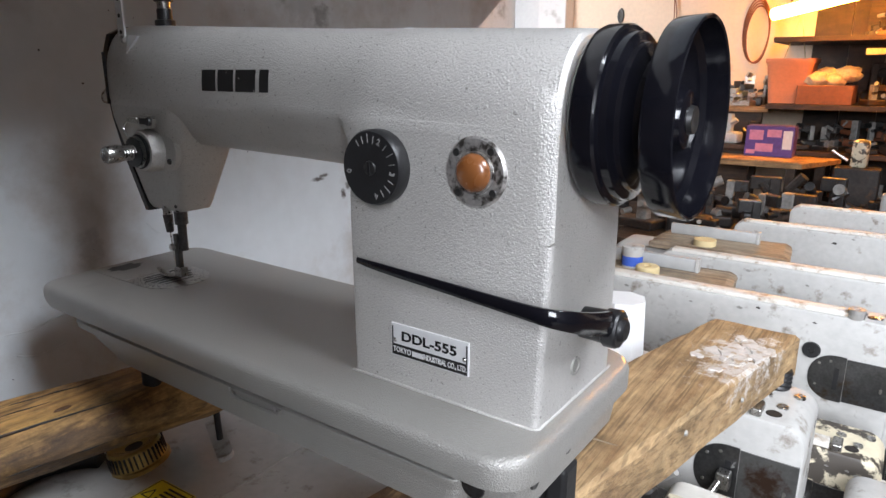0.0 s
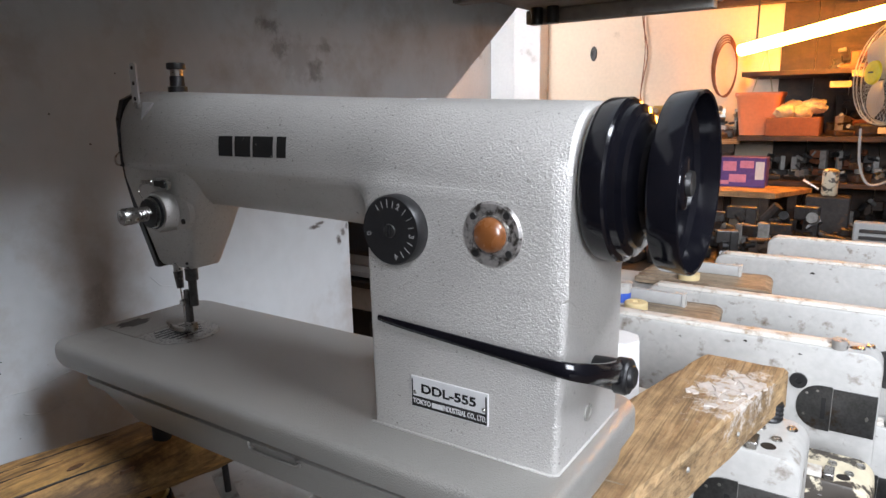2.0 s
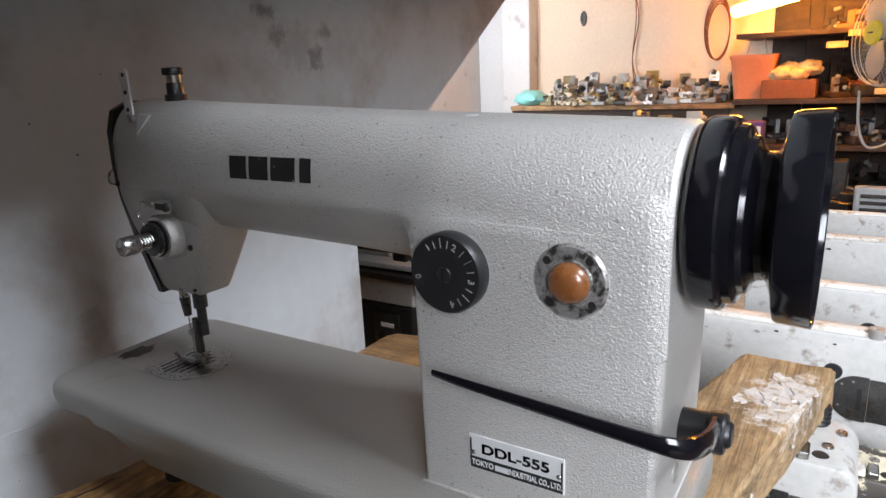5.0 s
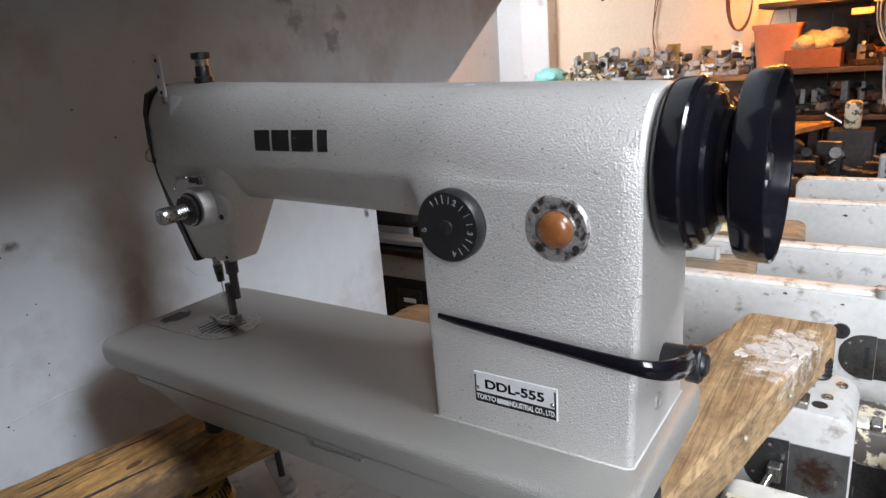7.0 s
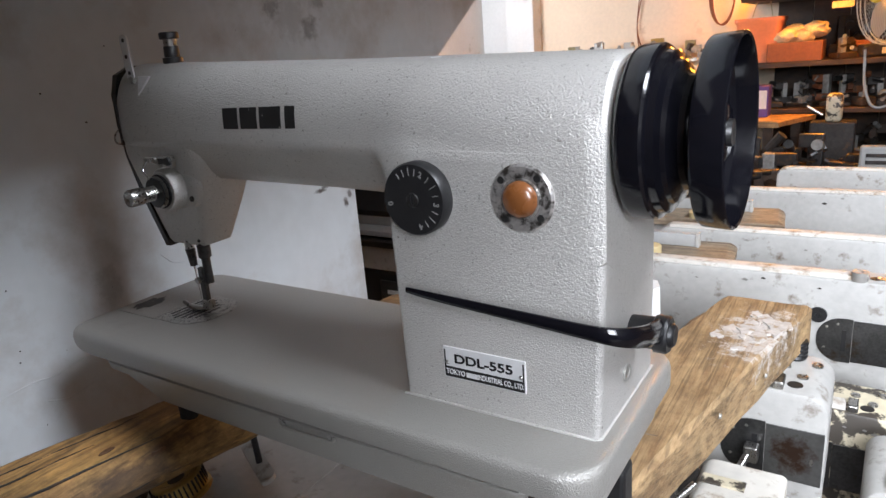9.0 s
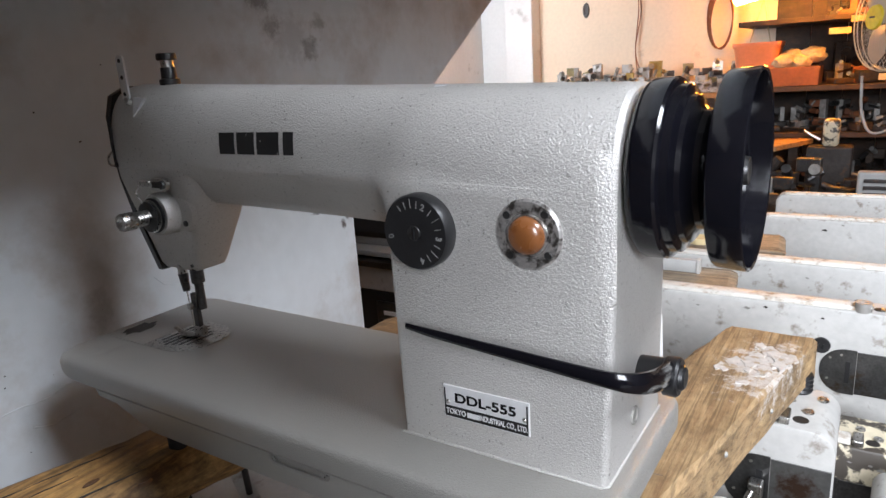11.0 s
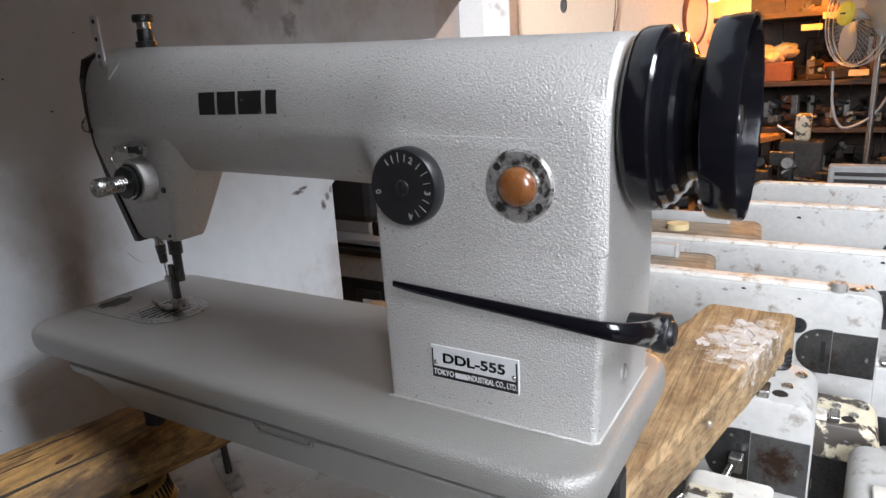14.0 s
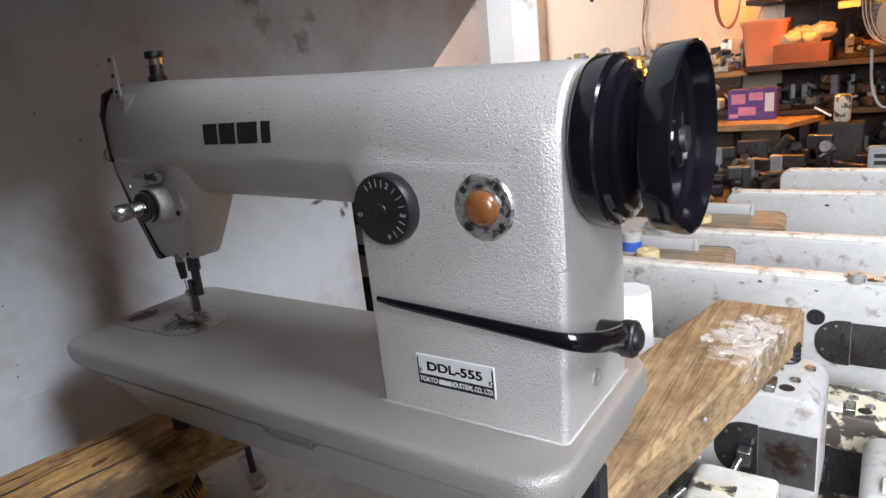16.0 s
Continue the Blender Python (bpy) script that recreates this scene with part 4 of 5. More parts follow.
def stored_head(x1, y, z1, length, height, depth, paint, plate_mat, screws=True, foot_out=False, plate_w=0.058, label="old white enamelled sewing machine head stored with its bed upright"):
    t = thing("stored_sewing_machine", label, "sewing machine", "stored machine heads")
    x0, z0 = x1 - length, z1 - height
    rings = []
    for dy, ins in ((0.0, 0.004), (0.0015, 0.001), (0.004, 0.0), (depth, 0.0)):
        rings.append([(px, y + dy, pz) for px, pz in round_rect(x0 + ins, x1 - ins, z0 + ins, z1 - ins, (0.024, 0.02, 0.012, 0.02), 6)])
    b = smooth(part("bed", loft(bmesh.new(), rings), paint, t), 40)
    zc = z0 + height * 0.5
    hh = 0.0335
    part("slide_plate", box(x1 - plate_w, x1 - 0.002, y - 0.0012, y + 0.003, zc - hh, zc + hh, 0.0004), plate_mat, t, "dark steel slide plate")
    rr = [[(px, y + dy, pz) for px, pz in round_rect(x1 - plate_w - 0.047, x1 - plate_w - 0.0006, zc - hh - 0.002, zc + hh + 0.002, (0.001, 0.033, 0.033, 0.001), 10)] for dy in (-0.0014, 0.003)]
    npl = smooth(part("needle_plate", loft(bmesh.new(), rr), DARKSTEEL, t), 30)
    part("slot", box(x1 - plate_w - 0.014, x1 - plate_w - 0.008, y - 0.0019, y - 0.0012, zc - 0.017, zc + 0.017), BLACK, npl)
    for dx, dz in ((-0.034, 0.02), (-0.036, -0.014), (-0.02, 0.026)):
        part("screw", lathe([(0, 0), (0, 0.002), (0.0006, 0.0017), (0.0006, 0)], at(x1 - plate_w + dx, y - 0.0014, zc + dz, TO_FRONT), 10), STEEL, npl)
    smooth(part("finger_hole", lathe([(0, 0), (0, 0.0042), (0.0008, 0.0038), (0.0008, 0)], at(x1 - 0.013, y - 0.0012, zc - 0.004, TO_FRONT @ Matrix.Diagonal((0.5, 1, 1, 1))), 14), STEEL, t), 40)
    # raised rail along the top edge
    smooth(part("rail", box(x0 + 0.02, x1 - 0.06, y + 0.006, y + min(depth, 0.03), z1 - 0.001, z1 + 0.006, 0.0018), RAILPAINT, t), 40)
    if screws:
        for dx, dy in ((-0.03, 0.4), (-0.05, 0.62), (-0.018, 0.75)):
            smooth(part("bolt", lathe([(0, 0), (0, 0.006), (0.003, 0.0055), (0.003, 0.0025), (0.001, 0.002), (0.001, 0)], at(x1 + dx, y + depth * dy, z1 - 0.0005, pose(0, 0, 0)), 14), STEEL, t), 40)
        for dy, dz in ((0.45, -0.035), (0.8, -0.03), (0.75, -0.09)):
            smooth(part("plug", lathe([(0, 0), (0, 0.006), (0.001, 0.0055), (0.001, 0)], at(x1 - 0.0008, y + depth * dy, z1 + dz, ALONG_X), 14), DARKSTEEL, t), 40)
    if foot_out:
        fo = bmesh.new()
        rod(fo, (x1 - plate_w - 0.012, y - 0.002, zc + 0.004), (x1 - plate_w - 0.03, y - 0.06, zc - 0.03), 0.004)
        pf = smooth(part("presser_bar", fo, STEEL, t), 40)
        part("presser_foot", box(x1 - plate_w - 0.02, x1 - plate_w - 0.005, y - 0.018, y - 0.003, zc - 0.012, zc + 0.008, 0.002), STEEL, pf)
    rnd = random.Random(int(1000 * (x1 + y + z1)))
    for k in range(5):
        cx, cz, cr = x1 - 0.02 - length * 0.75 * rnd.random(), z1 - 0.006 - 0.02 * rnd.random(), rnd.uniform(0.0012, 0.0042)
        ch = bmesh.new()
        ch.faces.new([ch.verts.new((cx + cr * (1.3 + 0.3 * math.sin(q * 2.4 + k)) * math.cos(q * 0.524), y - 0.0005, cz + cr * (0.6 + 0.2 * math.cos(q * 1.9)) * math.sin(q * 0.524))) for q in range(12)])
        part("paint_chip", ch, DARKMETAL if k % 2 else IRONGREY, b)
    smooth(part("hinge_pit", lathe([(0, 0), (0, 0.0085), (0.0008, 0.0078), (0.0008, 0)], at(x1 - 0.036, y + min(depth * 0.45, 0.022), z1 - 0.0002, pose(0, 0, 0)), 16), DARKMETAL, b), 40)
    part("hinge_tongue", box(x1 - 0.058, x1 - 0.046, y + 0.004, y + min(depth, 0.03), z1 - 0.001, z1 + 0.009, 0.002), STEEL, b)
    part("oil_pan", box(x0 + 0.03, x1 - 0.03, y + depth, y + depth + 0.012, z0 + 0.02, z1 - 0.03, 0.003), paint, t)
    return t


W = WHITEPAINT
stored_head(0.094, 0.45, 0.838, 0.33, 0.152, 0.105, W, RUSTSTEEL, True, True, 0.06, "old white enamelled machine head with a rusty slide plate")
stored_head(0.165, 0.79, 0.858, 0.53, 0.19, 0.05, W, DARKSTEEL)
stored_head(0.255, 1.03, 0.852, 0.50, 0.19, 0.05, W, DARKSTEEL)
stored_head(0.30, 1.45, 0.842, 0.495, 0.19, 0.05, W, DARKSTEEL)
stored_head(0.37, 1.76, 0.838, 0.485, 0.19, 0.05, W, DARKSTEEL)
stored_head(0.168, 0.62, 0.735, 0.30, 0.165, 0.085, CREAM, DARKSTEEL, True, True, 0.07, "cream machine head with blackened worn paint")
stored_head(0.240, 0.945, 0.684, 0.20, 0.244, 0.05, W, DARKSTEEL)
stored_head(0.252, 0.86, 0.565, 0.2, 0.125, 0.04, W, DARKSTEEL, False)
stored_head(0.285, 1.24, 0.60, 0.2, 0.16, 0.1, W, DARKSTEEL)
stored_head(0.255, 0.45, 0.742, 0.122, 0.302, 0.12, W, IRONGREY, False, False, 0.03)
for x1, y, top in ((0.094, 0.45, 0.6865), (0.165, 0.79, 0.6685), (0.255, 1.03, 0.6625), (0.30, 1.45, 0.6525), (0.37, 1.76, 0.6485), (0.168, 0.63, 0.5705)):
    stored_head(x1 - 0.02, y + 0.004, top, 0.3, top - 0.44, 0.055, W, DARKSTEEL, False)
for y0, y1, top in ((0.86, 0.99, 0.8215), (1.18, 1.30, 0.8155)):
    tagged(smooth(part("machine_casting", box(-0.40, -0.12, y0, y1, 0.44, top, 0.02, None, 3), W), 40), "white enamelled casting under a wood offcut", "casting", "castings")


def holes(x, y, z, r, name="tab"):
    t = tagged(smooth(part("lifter_tab", lathe([(0, 0), (0, r), (0.003, r * 0.95), (0.003, r * 0.35), (0.001, r * 0.3), (0.001, 0)], at(x, y, z, TO_FRONT), 24), BLACK), 40), "small black round bracket on a machine bed", "bracket", "brackets")
    return t


holes(0.060, 0.7895, 0.800, 0.0125)
holes(0.105, 1.0295, 0.782, 0.016)
smooth(tagged(part("bushing", lathe([(0, 0), (0, 0.011), (0.014, 0.011), (0.014, 0.005), (0.008, 0.004), (0.008, 0)], at(0.108, 0.80, 0.857, pose(0, 0, 0)), 20), IRONGREY), "steel bushing on a white machine bed", "bushing"), 40)
knob = thing("spring_knob", "black coiled spring knob on a machine casting", "knob")
for k in range(4):
    smooth(part("coil", lathe([(0, 0), (0, 0.013), (0.003, 0.0145), (0.006, 0.013), (0.006, 0)], at(0.050, 0.545, 0.838 + 0.0055 * k, pose(0, 0, 0)), 20), BLACK, knob), 40)

# head end of the nearest stored machine, reaching out under the plank
t = thing("machine_head_end", "grimy white sewing machine head end with blackened levers", "sewing machine", "stored machine heads")
rings = []
for y, top, x1 in ((0.243, 0.752, 0.050), (0.246, 0.768, 0.060), (0.252, 0.775, 0.063), (0.32, 0.779, 0.065), (0.385, 0.776, 0.064)):
    rings.append([(x, y, z) for x, z in round_rect(-0.02, x1, 0.64, top, (0.006, 0.016, 0.006, 0.006), 4)])
casing = smooth(part("casing", loft(bmesh.new(), rings), RAILPAINT, t), 40)
part("face_plate", box(0.064, 0.0675, 0.258, 0.372, 0.655, 0.763, 0.0015), W, t)
for y, z, r in ((0.272, 0.75, 0.006), (0.33, 0.70, 0.008), (0.36, 0.75, 0.006), (0.29, 0.715, 0.005)):
    smooth(part("screw", lathe([(0, 0), (0, r), (0.0015, r * 0.9), (0.0015, r * 0.5), (0.0006, 0)], at(0.0673, y, z, ALONG_X), 14), DARKSTEEL, t), 40)
part("seam", box(-0.018, 0.060, 0.300, 0.3025, 0.7775, 0.7795), DARKMETAL, t)
for a, b, r, mm in (((-0.055, 0.335, 0.772), (-0.005, 0.262, 0.784), 0.0045, IRONGREY), ((-0.05, 0.25, 0.765), (-0.012, 0.31, 0.792), 0.0035, STEEL), ((-0.03, 0.23, 0.77), (0.022, 0.248, 0.785), 0.004, DARKMETAL), ((-0.07, 0.29, 0.75), (-0.03, 0.29, 0.79), 0.006, DARKMETAL), ((-0.045, 0.375, 0.76), (-0.01, 0.36, 0.80), 0.0035, IRONGREY), ((-0.028, 0.27, 0.74), (-0.028, 0.27, 0.797), 0.003, STEEL)):
    bm = bmesh.new()
    rod(bm, a, b, r, 10)
    smooth(part("lever", bm, mm, t), 40)
for x, y, z, r in ((0.012, 0.262, 0.774, 0.010), (-0.035, 0.345, 0.775, 0.014), (-0.052, 0.262, 0.768, 0.009), (0.035, 0.30, 0.778, 0.006)):
    smooth(part("nut", lathe([(0, 0), (0, r), (0.008, r), (0.010, r * 0.8), (0.010, r * 0.45), (0.006, r * 0.4), (0.006, 0)], at(x, y, z, pose(0, 0, 0, 14, -10, 0)), 8), DARKMETAL, t), 30)
spring = [(-0.035 + 0.006 * math.cos(k * 0.8), 0.31 + 0.006 * math.sin(k * 0.8), 0.772 + k * 0.0006) for k in range(48)]
smooth(part("spring", tube(spring, 0.0012, 6), STEEL, t), 60)
part("bracket", box(-0.072, -0.018, 0.255, 0.375, 0.69, 0.768, 0.004), DARKMETAL, t)
part("tag", box(-0.012, 0.03, 0.335, 0.35, 0.7785, 0.781, 0.0004), CREAM, t)
structure("storage_stand", box(-0.598, 1.2, -0.45, 2.4, 0.40, 0.44, 0.003), DARKWOOD, "low wooden stand under the stored machine heads", "stand")
for x, y in ((-0.5, -0.4), (1.1, -0.4), (-0.5, 2.3), (1.1, 2.3)):
    structure("stand_leg", box(x - 0.04, x + 0.04, y - 0.04, y + 0.04, FLOOR, 0.40), DARKWOOD, "square wooden leg of the stand", "leg")

# white casting under the timber
t = thing("white_machine", "white enamelled overlock machine body under the timber", "machine")
smooth(part("body", box(-0.56, -0.17, -0.12, 0.32, 0.44, 0.80, 0.02, None, 4), W, t), 40)
part("cover_edge", box(-0.358, -0.354, 0.02, 0.30, 0.799, 0.8016, 0.0006), W, t)
lm = at(-0.398, 0.027, 0.8004, pose(0, 0, 0, 0, 0, 3))
label = part("warning_label", box(-0.026, 0.026, -0.02, 0.02, 0, 0.0006, 0, lm), YELLOW, t, "yellow warning label")
for y0 in (0.012, 0.007, 0.002, -0.003, -0.008, -0.013):
    part("line", box(-0.006, 0.022 - 0.004 * (y0 < -0.01), y0, y0 + 0.0022, 0.0005, 0.0009, 0, lm), LOGOBLACK, label)
for x0, x1, y0, y1 in ((-0.025, 0.025, -0.019, -0.0182), (-0.025, 0.025, 0.0182, 0.019), (-0.025, -0.0242, -0.019, 0.019), (0.0242, 0.025, -0.019, 0.019)):
    part("border", box(x0, x1, y0, y1, 0.0005, 0.0009, 0, lm), LOGOBLACK, label)
for a, b in (((-0.022, -0.006), (-0.010, -0.006)), ((-0.022, -0.006), (-0.016, 0.006)), ((-0.010, -0.006), (-0.016, 0.006))):
    bm = bmesh.new()
    rod(bm, lm @ Vector((*a, 0.0007)), lm @ Vector((*b, 0.0007)), 0.0006, 6)
    part("sign", bm, LOGOBLACK, label)
bk = smooth(part("brass_knob", lathe([(0.0, 0), (0.0, 0.031), (0.004, 0.031), (0.005, 0.0285), (0.022, 0.0265), (0.024, 0.025), (0.024, 0.02), (0.016, 0.0)], at(-0.472, 0.050, 0.80, pose(0, 0, 0, 8, -10, 0)), 48), BRASS, t, "knurled brass knob with a dark recess"), 30)
for k in range(36):
    a = 2 * math.pi * k / 36
    part("groove", box(-0.0009, 0.0009, -0.0008, 0.0008, 0.006, 0.021, 0, at(-0.472, 0.050, 0.80, pose(0, 0, 0, 8, -10, 0)) @ pose(0.0279 * math.cos(a), 0.0279 * math.sin(a), 0, 0, 0, math.degrees(a))), DARKMETAL, bk)
smooth(part("recess", lathe([(0.0162, 0), (0.0225, 0.0195), (0.0235, 0.0195)], at(-0.472, 0.050, 0.8005, pose(0, 0, 0, 8, -10, 0)), 32), DARKMETAL, bk), 40)
hose = [(-0.47 + 0.062 * math.cos(radians(a)), -0.03 + 0.062 * math.sin(radians(a)), 0.806) for a in range(120, 290, 10)]
smooth(tagged(part("black_hose", tube(hose, 0.009, 10), RUBBER), "curved black rubber hose on a white machine", "hose"), 60)
bm = bmesh.new()
loft(bm, [[(x, y, z) for x, y in round_rect(-0.040, 0.042, -0.0085, 0.0085, (0.008, 0.003, 0.003, 0.004), 5)] for z in (0, 0.006)])
bmesh.ops.transform(bm, matrix=at(-0.43, 0.118, 0.806, pose(0, 0, 0, 12, 0, -26)), verts=bm.verts[:])
lever = part("finger_lever", bm, W, t, "white enamelled finger lever")
bm = bmesh.new()
rod(bm, (-0.425, 0.115, 0.812), (-0.433, 0.118, 0.86), 0.0035)
rod(bm, (-0.433, 0.118, 0.86), (-0.425, 0.12, 0.943), 0.0022)
part("link_rod", bm, BLACK, lever)
bm = bmesh.new()
rod(bm, (-0.128, 0.5, 0.45), (-0.128, 0.5, 0.925), 0.045, 8, 0.028)
tagged(part("paper_cone", bm, mat("white_card", (0.75, 0.75, 0.74), 0.7, 0, 0.04)), "white faceted card cone between machines", "cone")

# boards and small things lying on the stored heads
for y, z, dx in ((0.93, 0.852, 0.0), (1.245, 0.846, 0.045)):
    tagged(part("wood_offcut", rough_board([(-0.36 + dx, y - 0.07), (-0.075 + dx, y - 0.07), (-0.09 + dx, y + 0.065), (-0.36 + dx, y + 0.06)], z - 0.03, z - 0.012, 9), OFFCUT), "thin brown wood offcut across stored machine heads", "board", "offcuts")
    g = tagged(smooth(part("batten", box(-0.34 + dx, -0.155 + dx, y + 0.02, y + 0.032, z - 0.012, z + 0.012, 0.002), GREYPLASTIC), 40), "grey metal lamp batten on a board", "batten", "battens")
    part("end_cap", box(-0.155 + dx, -0.149 + dx, y + 0.018, y + 0.034, z - 0.012, z + 0.014, 0.001), WHITEPAINT, g)
tagged(smooth(part("thread_spool", lathe([(0, 0), (0, 0.021), (0.016, 0.021), (0.018, 0.019), (0.018, 0.007), (0.012, 0.006), (0.012, 0)], at(-0.222, 0.885, 0.840, pose(0, 0, 0)), 24), mat("cream_tape", (0.62, 0.5, 0.27), 0.6, 0, 0.1, 80)), 40), "cream roll of tape on a board", "tape roll")
tagged(smooth(part("thread_spool", lathe([(0, 0), (0, 0.023), (0.013, 0.023), (0.013, 0.01), (0.008, 0)], at(-0.20, 1.195, 0.834, pose(0, 0, 0)), 24), bpy.data.materials["cream_tape"]), 40), "cream roll of tape on a board", "tape roll")
jar = thing("plastic_jar", "small white plastic jar with a blue label", "jar")
smooth(part("body", lathe([(0, 0), (0, 0.019), (0.03, 0.019), (0.03, 0)], at(-0.265, 0.925, 0.84, pose(0, 0, 0)), 24), WHITEPAINT, jar), 40)
smooth(part("label", lathe([(0.004, 0.0193), (0.022, 0.0193)], at(-0.265, 0.925, 0.84, pose(0, 0, 0)), 24), BLUE, jar, "blue label"), 40)
smooth(part("lid", lathe([(0.03, 0), (0.03, 0.0205), (0.04, 0.0205), (0.041, 0.019), (0.041, 0)], at(-0.265, 0.925, 0.84, pose(0, 0, 0)), 24), WHITEPAINT, jar), 40)

# ---- the gap behind the stair wall ----
g = thing("printer", "grey office machine stacked on a black unit", "printer")
part("tray", box(-1.25, -0.80, 0.98, 1.25, 0.785, 0.80, 0.003), GREYPLASTIC, g)
part("body", box(-1.25, -0.84, 1.0, 1.28, 0.685, 0.765, 0.006), WHITEPAINT, g)
part("lid", box(-1.25, -0.78, 0.96, 1.2, 0.762, 0.778, 0.003, None), DARKMETAL, g)
part("top_box", box(-1.25, -0.93, 1.03, 1.2, 0.80, 0.845, 0.004), GREYPLASTIC, g)
k = thing("black_unit", "black electric control unit under the stair", "control box")
part("case", box(-1.25, -0.845, 1.0, 1.3, 0.44, 0.683, 0.006), BLACK, k)
part("panel", box(-0.965, -0.885, 0.992, 1.0, 0.58, 0.66, 0.002), DARKSTEEL, k)
part("label", box(-0.94, -0.90, 0.990, 0.993, 0.625, 0.636), PLATEWHITE, k)
part("socket", box(-0.95, -0.925, 0.988, 0.993, 0.59, 0.612), BLACK, k)
tagged(part("bench", box(-2.2, -0.62, 0.56, 2.0, 0.40, 0.44, 0.003), TABLEWOOD), "wooden bench behind the stair wall", "bench")
structure("bench_support", box(-1.2, -0.8, 0.8, 1.7, FLOOR, 0.40), DARKWOOD, "dark boarded support of the bench", "support")
tagged(part("pale_board", rough_board([(-0.58, 0.30), (-0.22, 0.30), (-0.22, 0.62), (-0.58, 0.56)], 0.80, 0.83, 11), TABLEWOOD), "pale wooden board behind the machine", "board")
cab = spline([(-0.66, 0.70, 1.06), (-0.78, 0.88, 0.90), (-0.80, 0.93, 0.86), (-0.76, 0.92, 0.80), (-0.72, 0.9, 0.72), (-0.74, 0.95, 0.66), (-0.82, 0.98, 0.62)], 8)
cable = tagged(smooth(part("power_cable", tube(cab, 0.005, 8), RUBBER), 60), "black power cable with a plug", "cable")
part("plug", box(-0.815, -0.775, 0.89, 0.93, 0.84, 0.875, 0.006, None), BLACK, cable)
motor = thing("motor_bracket", "black bracket fixed under the stair", "bracket")
part("body", box(-0.80, -0.602, 0.62, 0.80, 0.945, 1.06, 0.015), BLACK, motor)
for q in range(5):
    c2 = spline([(-0.70 + 0.02 * q, 1.02, 0.70 - 0.01 * q), (-0.64 + 0.01 * q, 0.98, 0.66), (-0.62, 1.0 + 0.02 * q, 0.58), (-0.72, 1.02, 0.46)], 6)
    tagged(smooth(part("loose_cable", tube(c2, 0.005, 8), RUBBER if q % 2 else GREYPLASTIC), 60), "loose cable hanging behind the machine", "cable", "loose cables")
tagged(smooth(part("bright_panel", box(-2.2, -1.2, 1.95, 1.98, 0.40, 0.95, 0.004), WALLPAINT), 40), "white board standing in daylight behind the stair", "board")

# ---- far end: counter with parts, shelves, tub, fan ----
structure("counter", box(-2.29, -0.66, 4.47, 4.99, 0.95, 0.985, 0.003), TABLEWOOD, "long wooden counter along the back wall", "counter")
structure("counter_front", box(-2.29, -0.70, 4.50, 4.54, FLOOR, 0.95), DARKWOOD, "dark boarded front of the counter", "counter")


def junk(name, x, y, z, sx, sy, sz, material, seed, label, category, group):
    """A small machine part: a foot, an upright, a cross arm and a few turned pieces."""
    rnd = random.Random(seed)
    t = thing(name, label, category, group)
    h = sz * rnd.uniform(0.2, 0.4)
    turn = at(x, y, z, pose(0, 0, 0, 0, 0, rnd.uniform(-35, 35)))
    part("foot", box(-sx / 2, sx / 2, -sy / 2, sy / 2, 0, h, h * 0.2, turn), material, t)
    ux = sx * rnd.uniform(-0.25, 0.25)
    part("upright", box(ux - sx * 0.13, ux + sx * 0.13, -sy * 0.2, sy * 0.2, h * 0.9, sz * 0.85, sx * 0.03, turn), rnd.choice((material, material, IRONGREY)), t)
    side = rnd.choice((-1, 1))
    part("arm", box(min(ux, ux + side * sx * 0.55), max(ux, ux + side * sx * 0.55), -sy * 0.16, sy * 0.16, sz * 0.6, sz * 0.85, sx * 0.03, turn), material, t)
    for k in range(rnd.randint(2, 4)):
        px, pz = rnd.uniform(-0.5, 0.5) * sx, sz * rnd.uniform(0.25, 0.85)
        bm = bmesh.new()
        d = Vector((rnd.uniform(-1, 1), rnd.uniform(-0.9, 0.2), rnd.uniform(-0.2, 0.5))).normalized() * sx * rnd.uniform(0.2, 0.5)
        p = turn @ Vector((px, -sy * 0.15, pz))
        rod(bm, p, p + d, sz * rnd.uniform(0.03, 0.12), 10)
        part("boss", bm, rnd.choice((material, material, DARKSTEEL, IRONGREY)), t)
    return t


rnd = random.Random(21)
for depth, z, low, high in ((4.80, 0.985, 0.17, 0.27), (4.62, 0.985, 0.10, 0.20), (4.50, 0.985, 0.06, 0.13)):
    x = -2.0
    while x < -0.76:
        sx = rnd.uniform(0.07, 0.14)
        material = rnd.choice((CREAM, OLIVE, IRONGREY)) if x < -1.7 else rnd.choice((W, IRONGREY, STEEL, W, DARKSTEEL, IRONGREY, BRASS, OLIVE))
        junk("machine_part", x, depth + rnd.uniform(-0.04, 0.04), z, sx, sx * 0.7, rnd.uniform(low, high), material, int(rnd.random() * 1e6), "loose used sewing machine part on the counter", "machine part", "loose parts")
        x += sx * rnd.uniform(0.55, 0.95)
tagged(smooth(part("olive_case", box(-1.62, -1.30, 4.37, 4.47, 0.76, 0.86, 0.01), OLIVE), 40), "olive green metal case before the counter", "case")
x = -2.2
while x < -0.72:
    sx = rnd.uniform(0.09, 0.17)
    if not -1.70 < x < -1.24:
        junk("machine_part", x, 4.36 + rnd.uniform(-0.05, 0.05), 0.76, sx, sx * 0.7, rnd.uniform(0.12, 0.24), rnd.choice((W, IRONGREY, DARKSTEEL, OLIVE, CREAM)), int(rnd.random() * 1e6), "loose used sewing machine part before the counter", "machine part", "loose parts")
    x += sx * 0.8
structure("counter_step", box(-2.29, -0.70, 4.22, 4.50, 0.73, 0.76, 0.003), DARKWOOD, "lower wooden step before the counter", "counter")
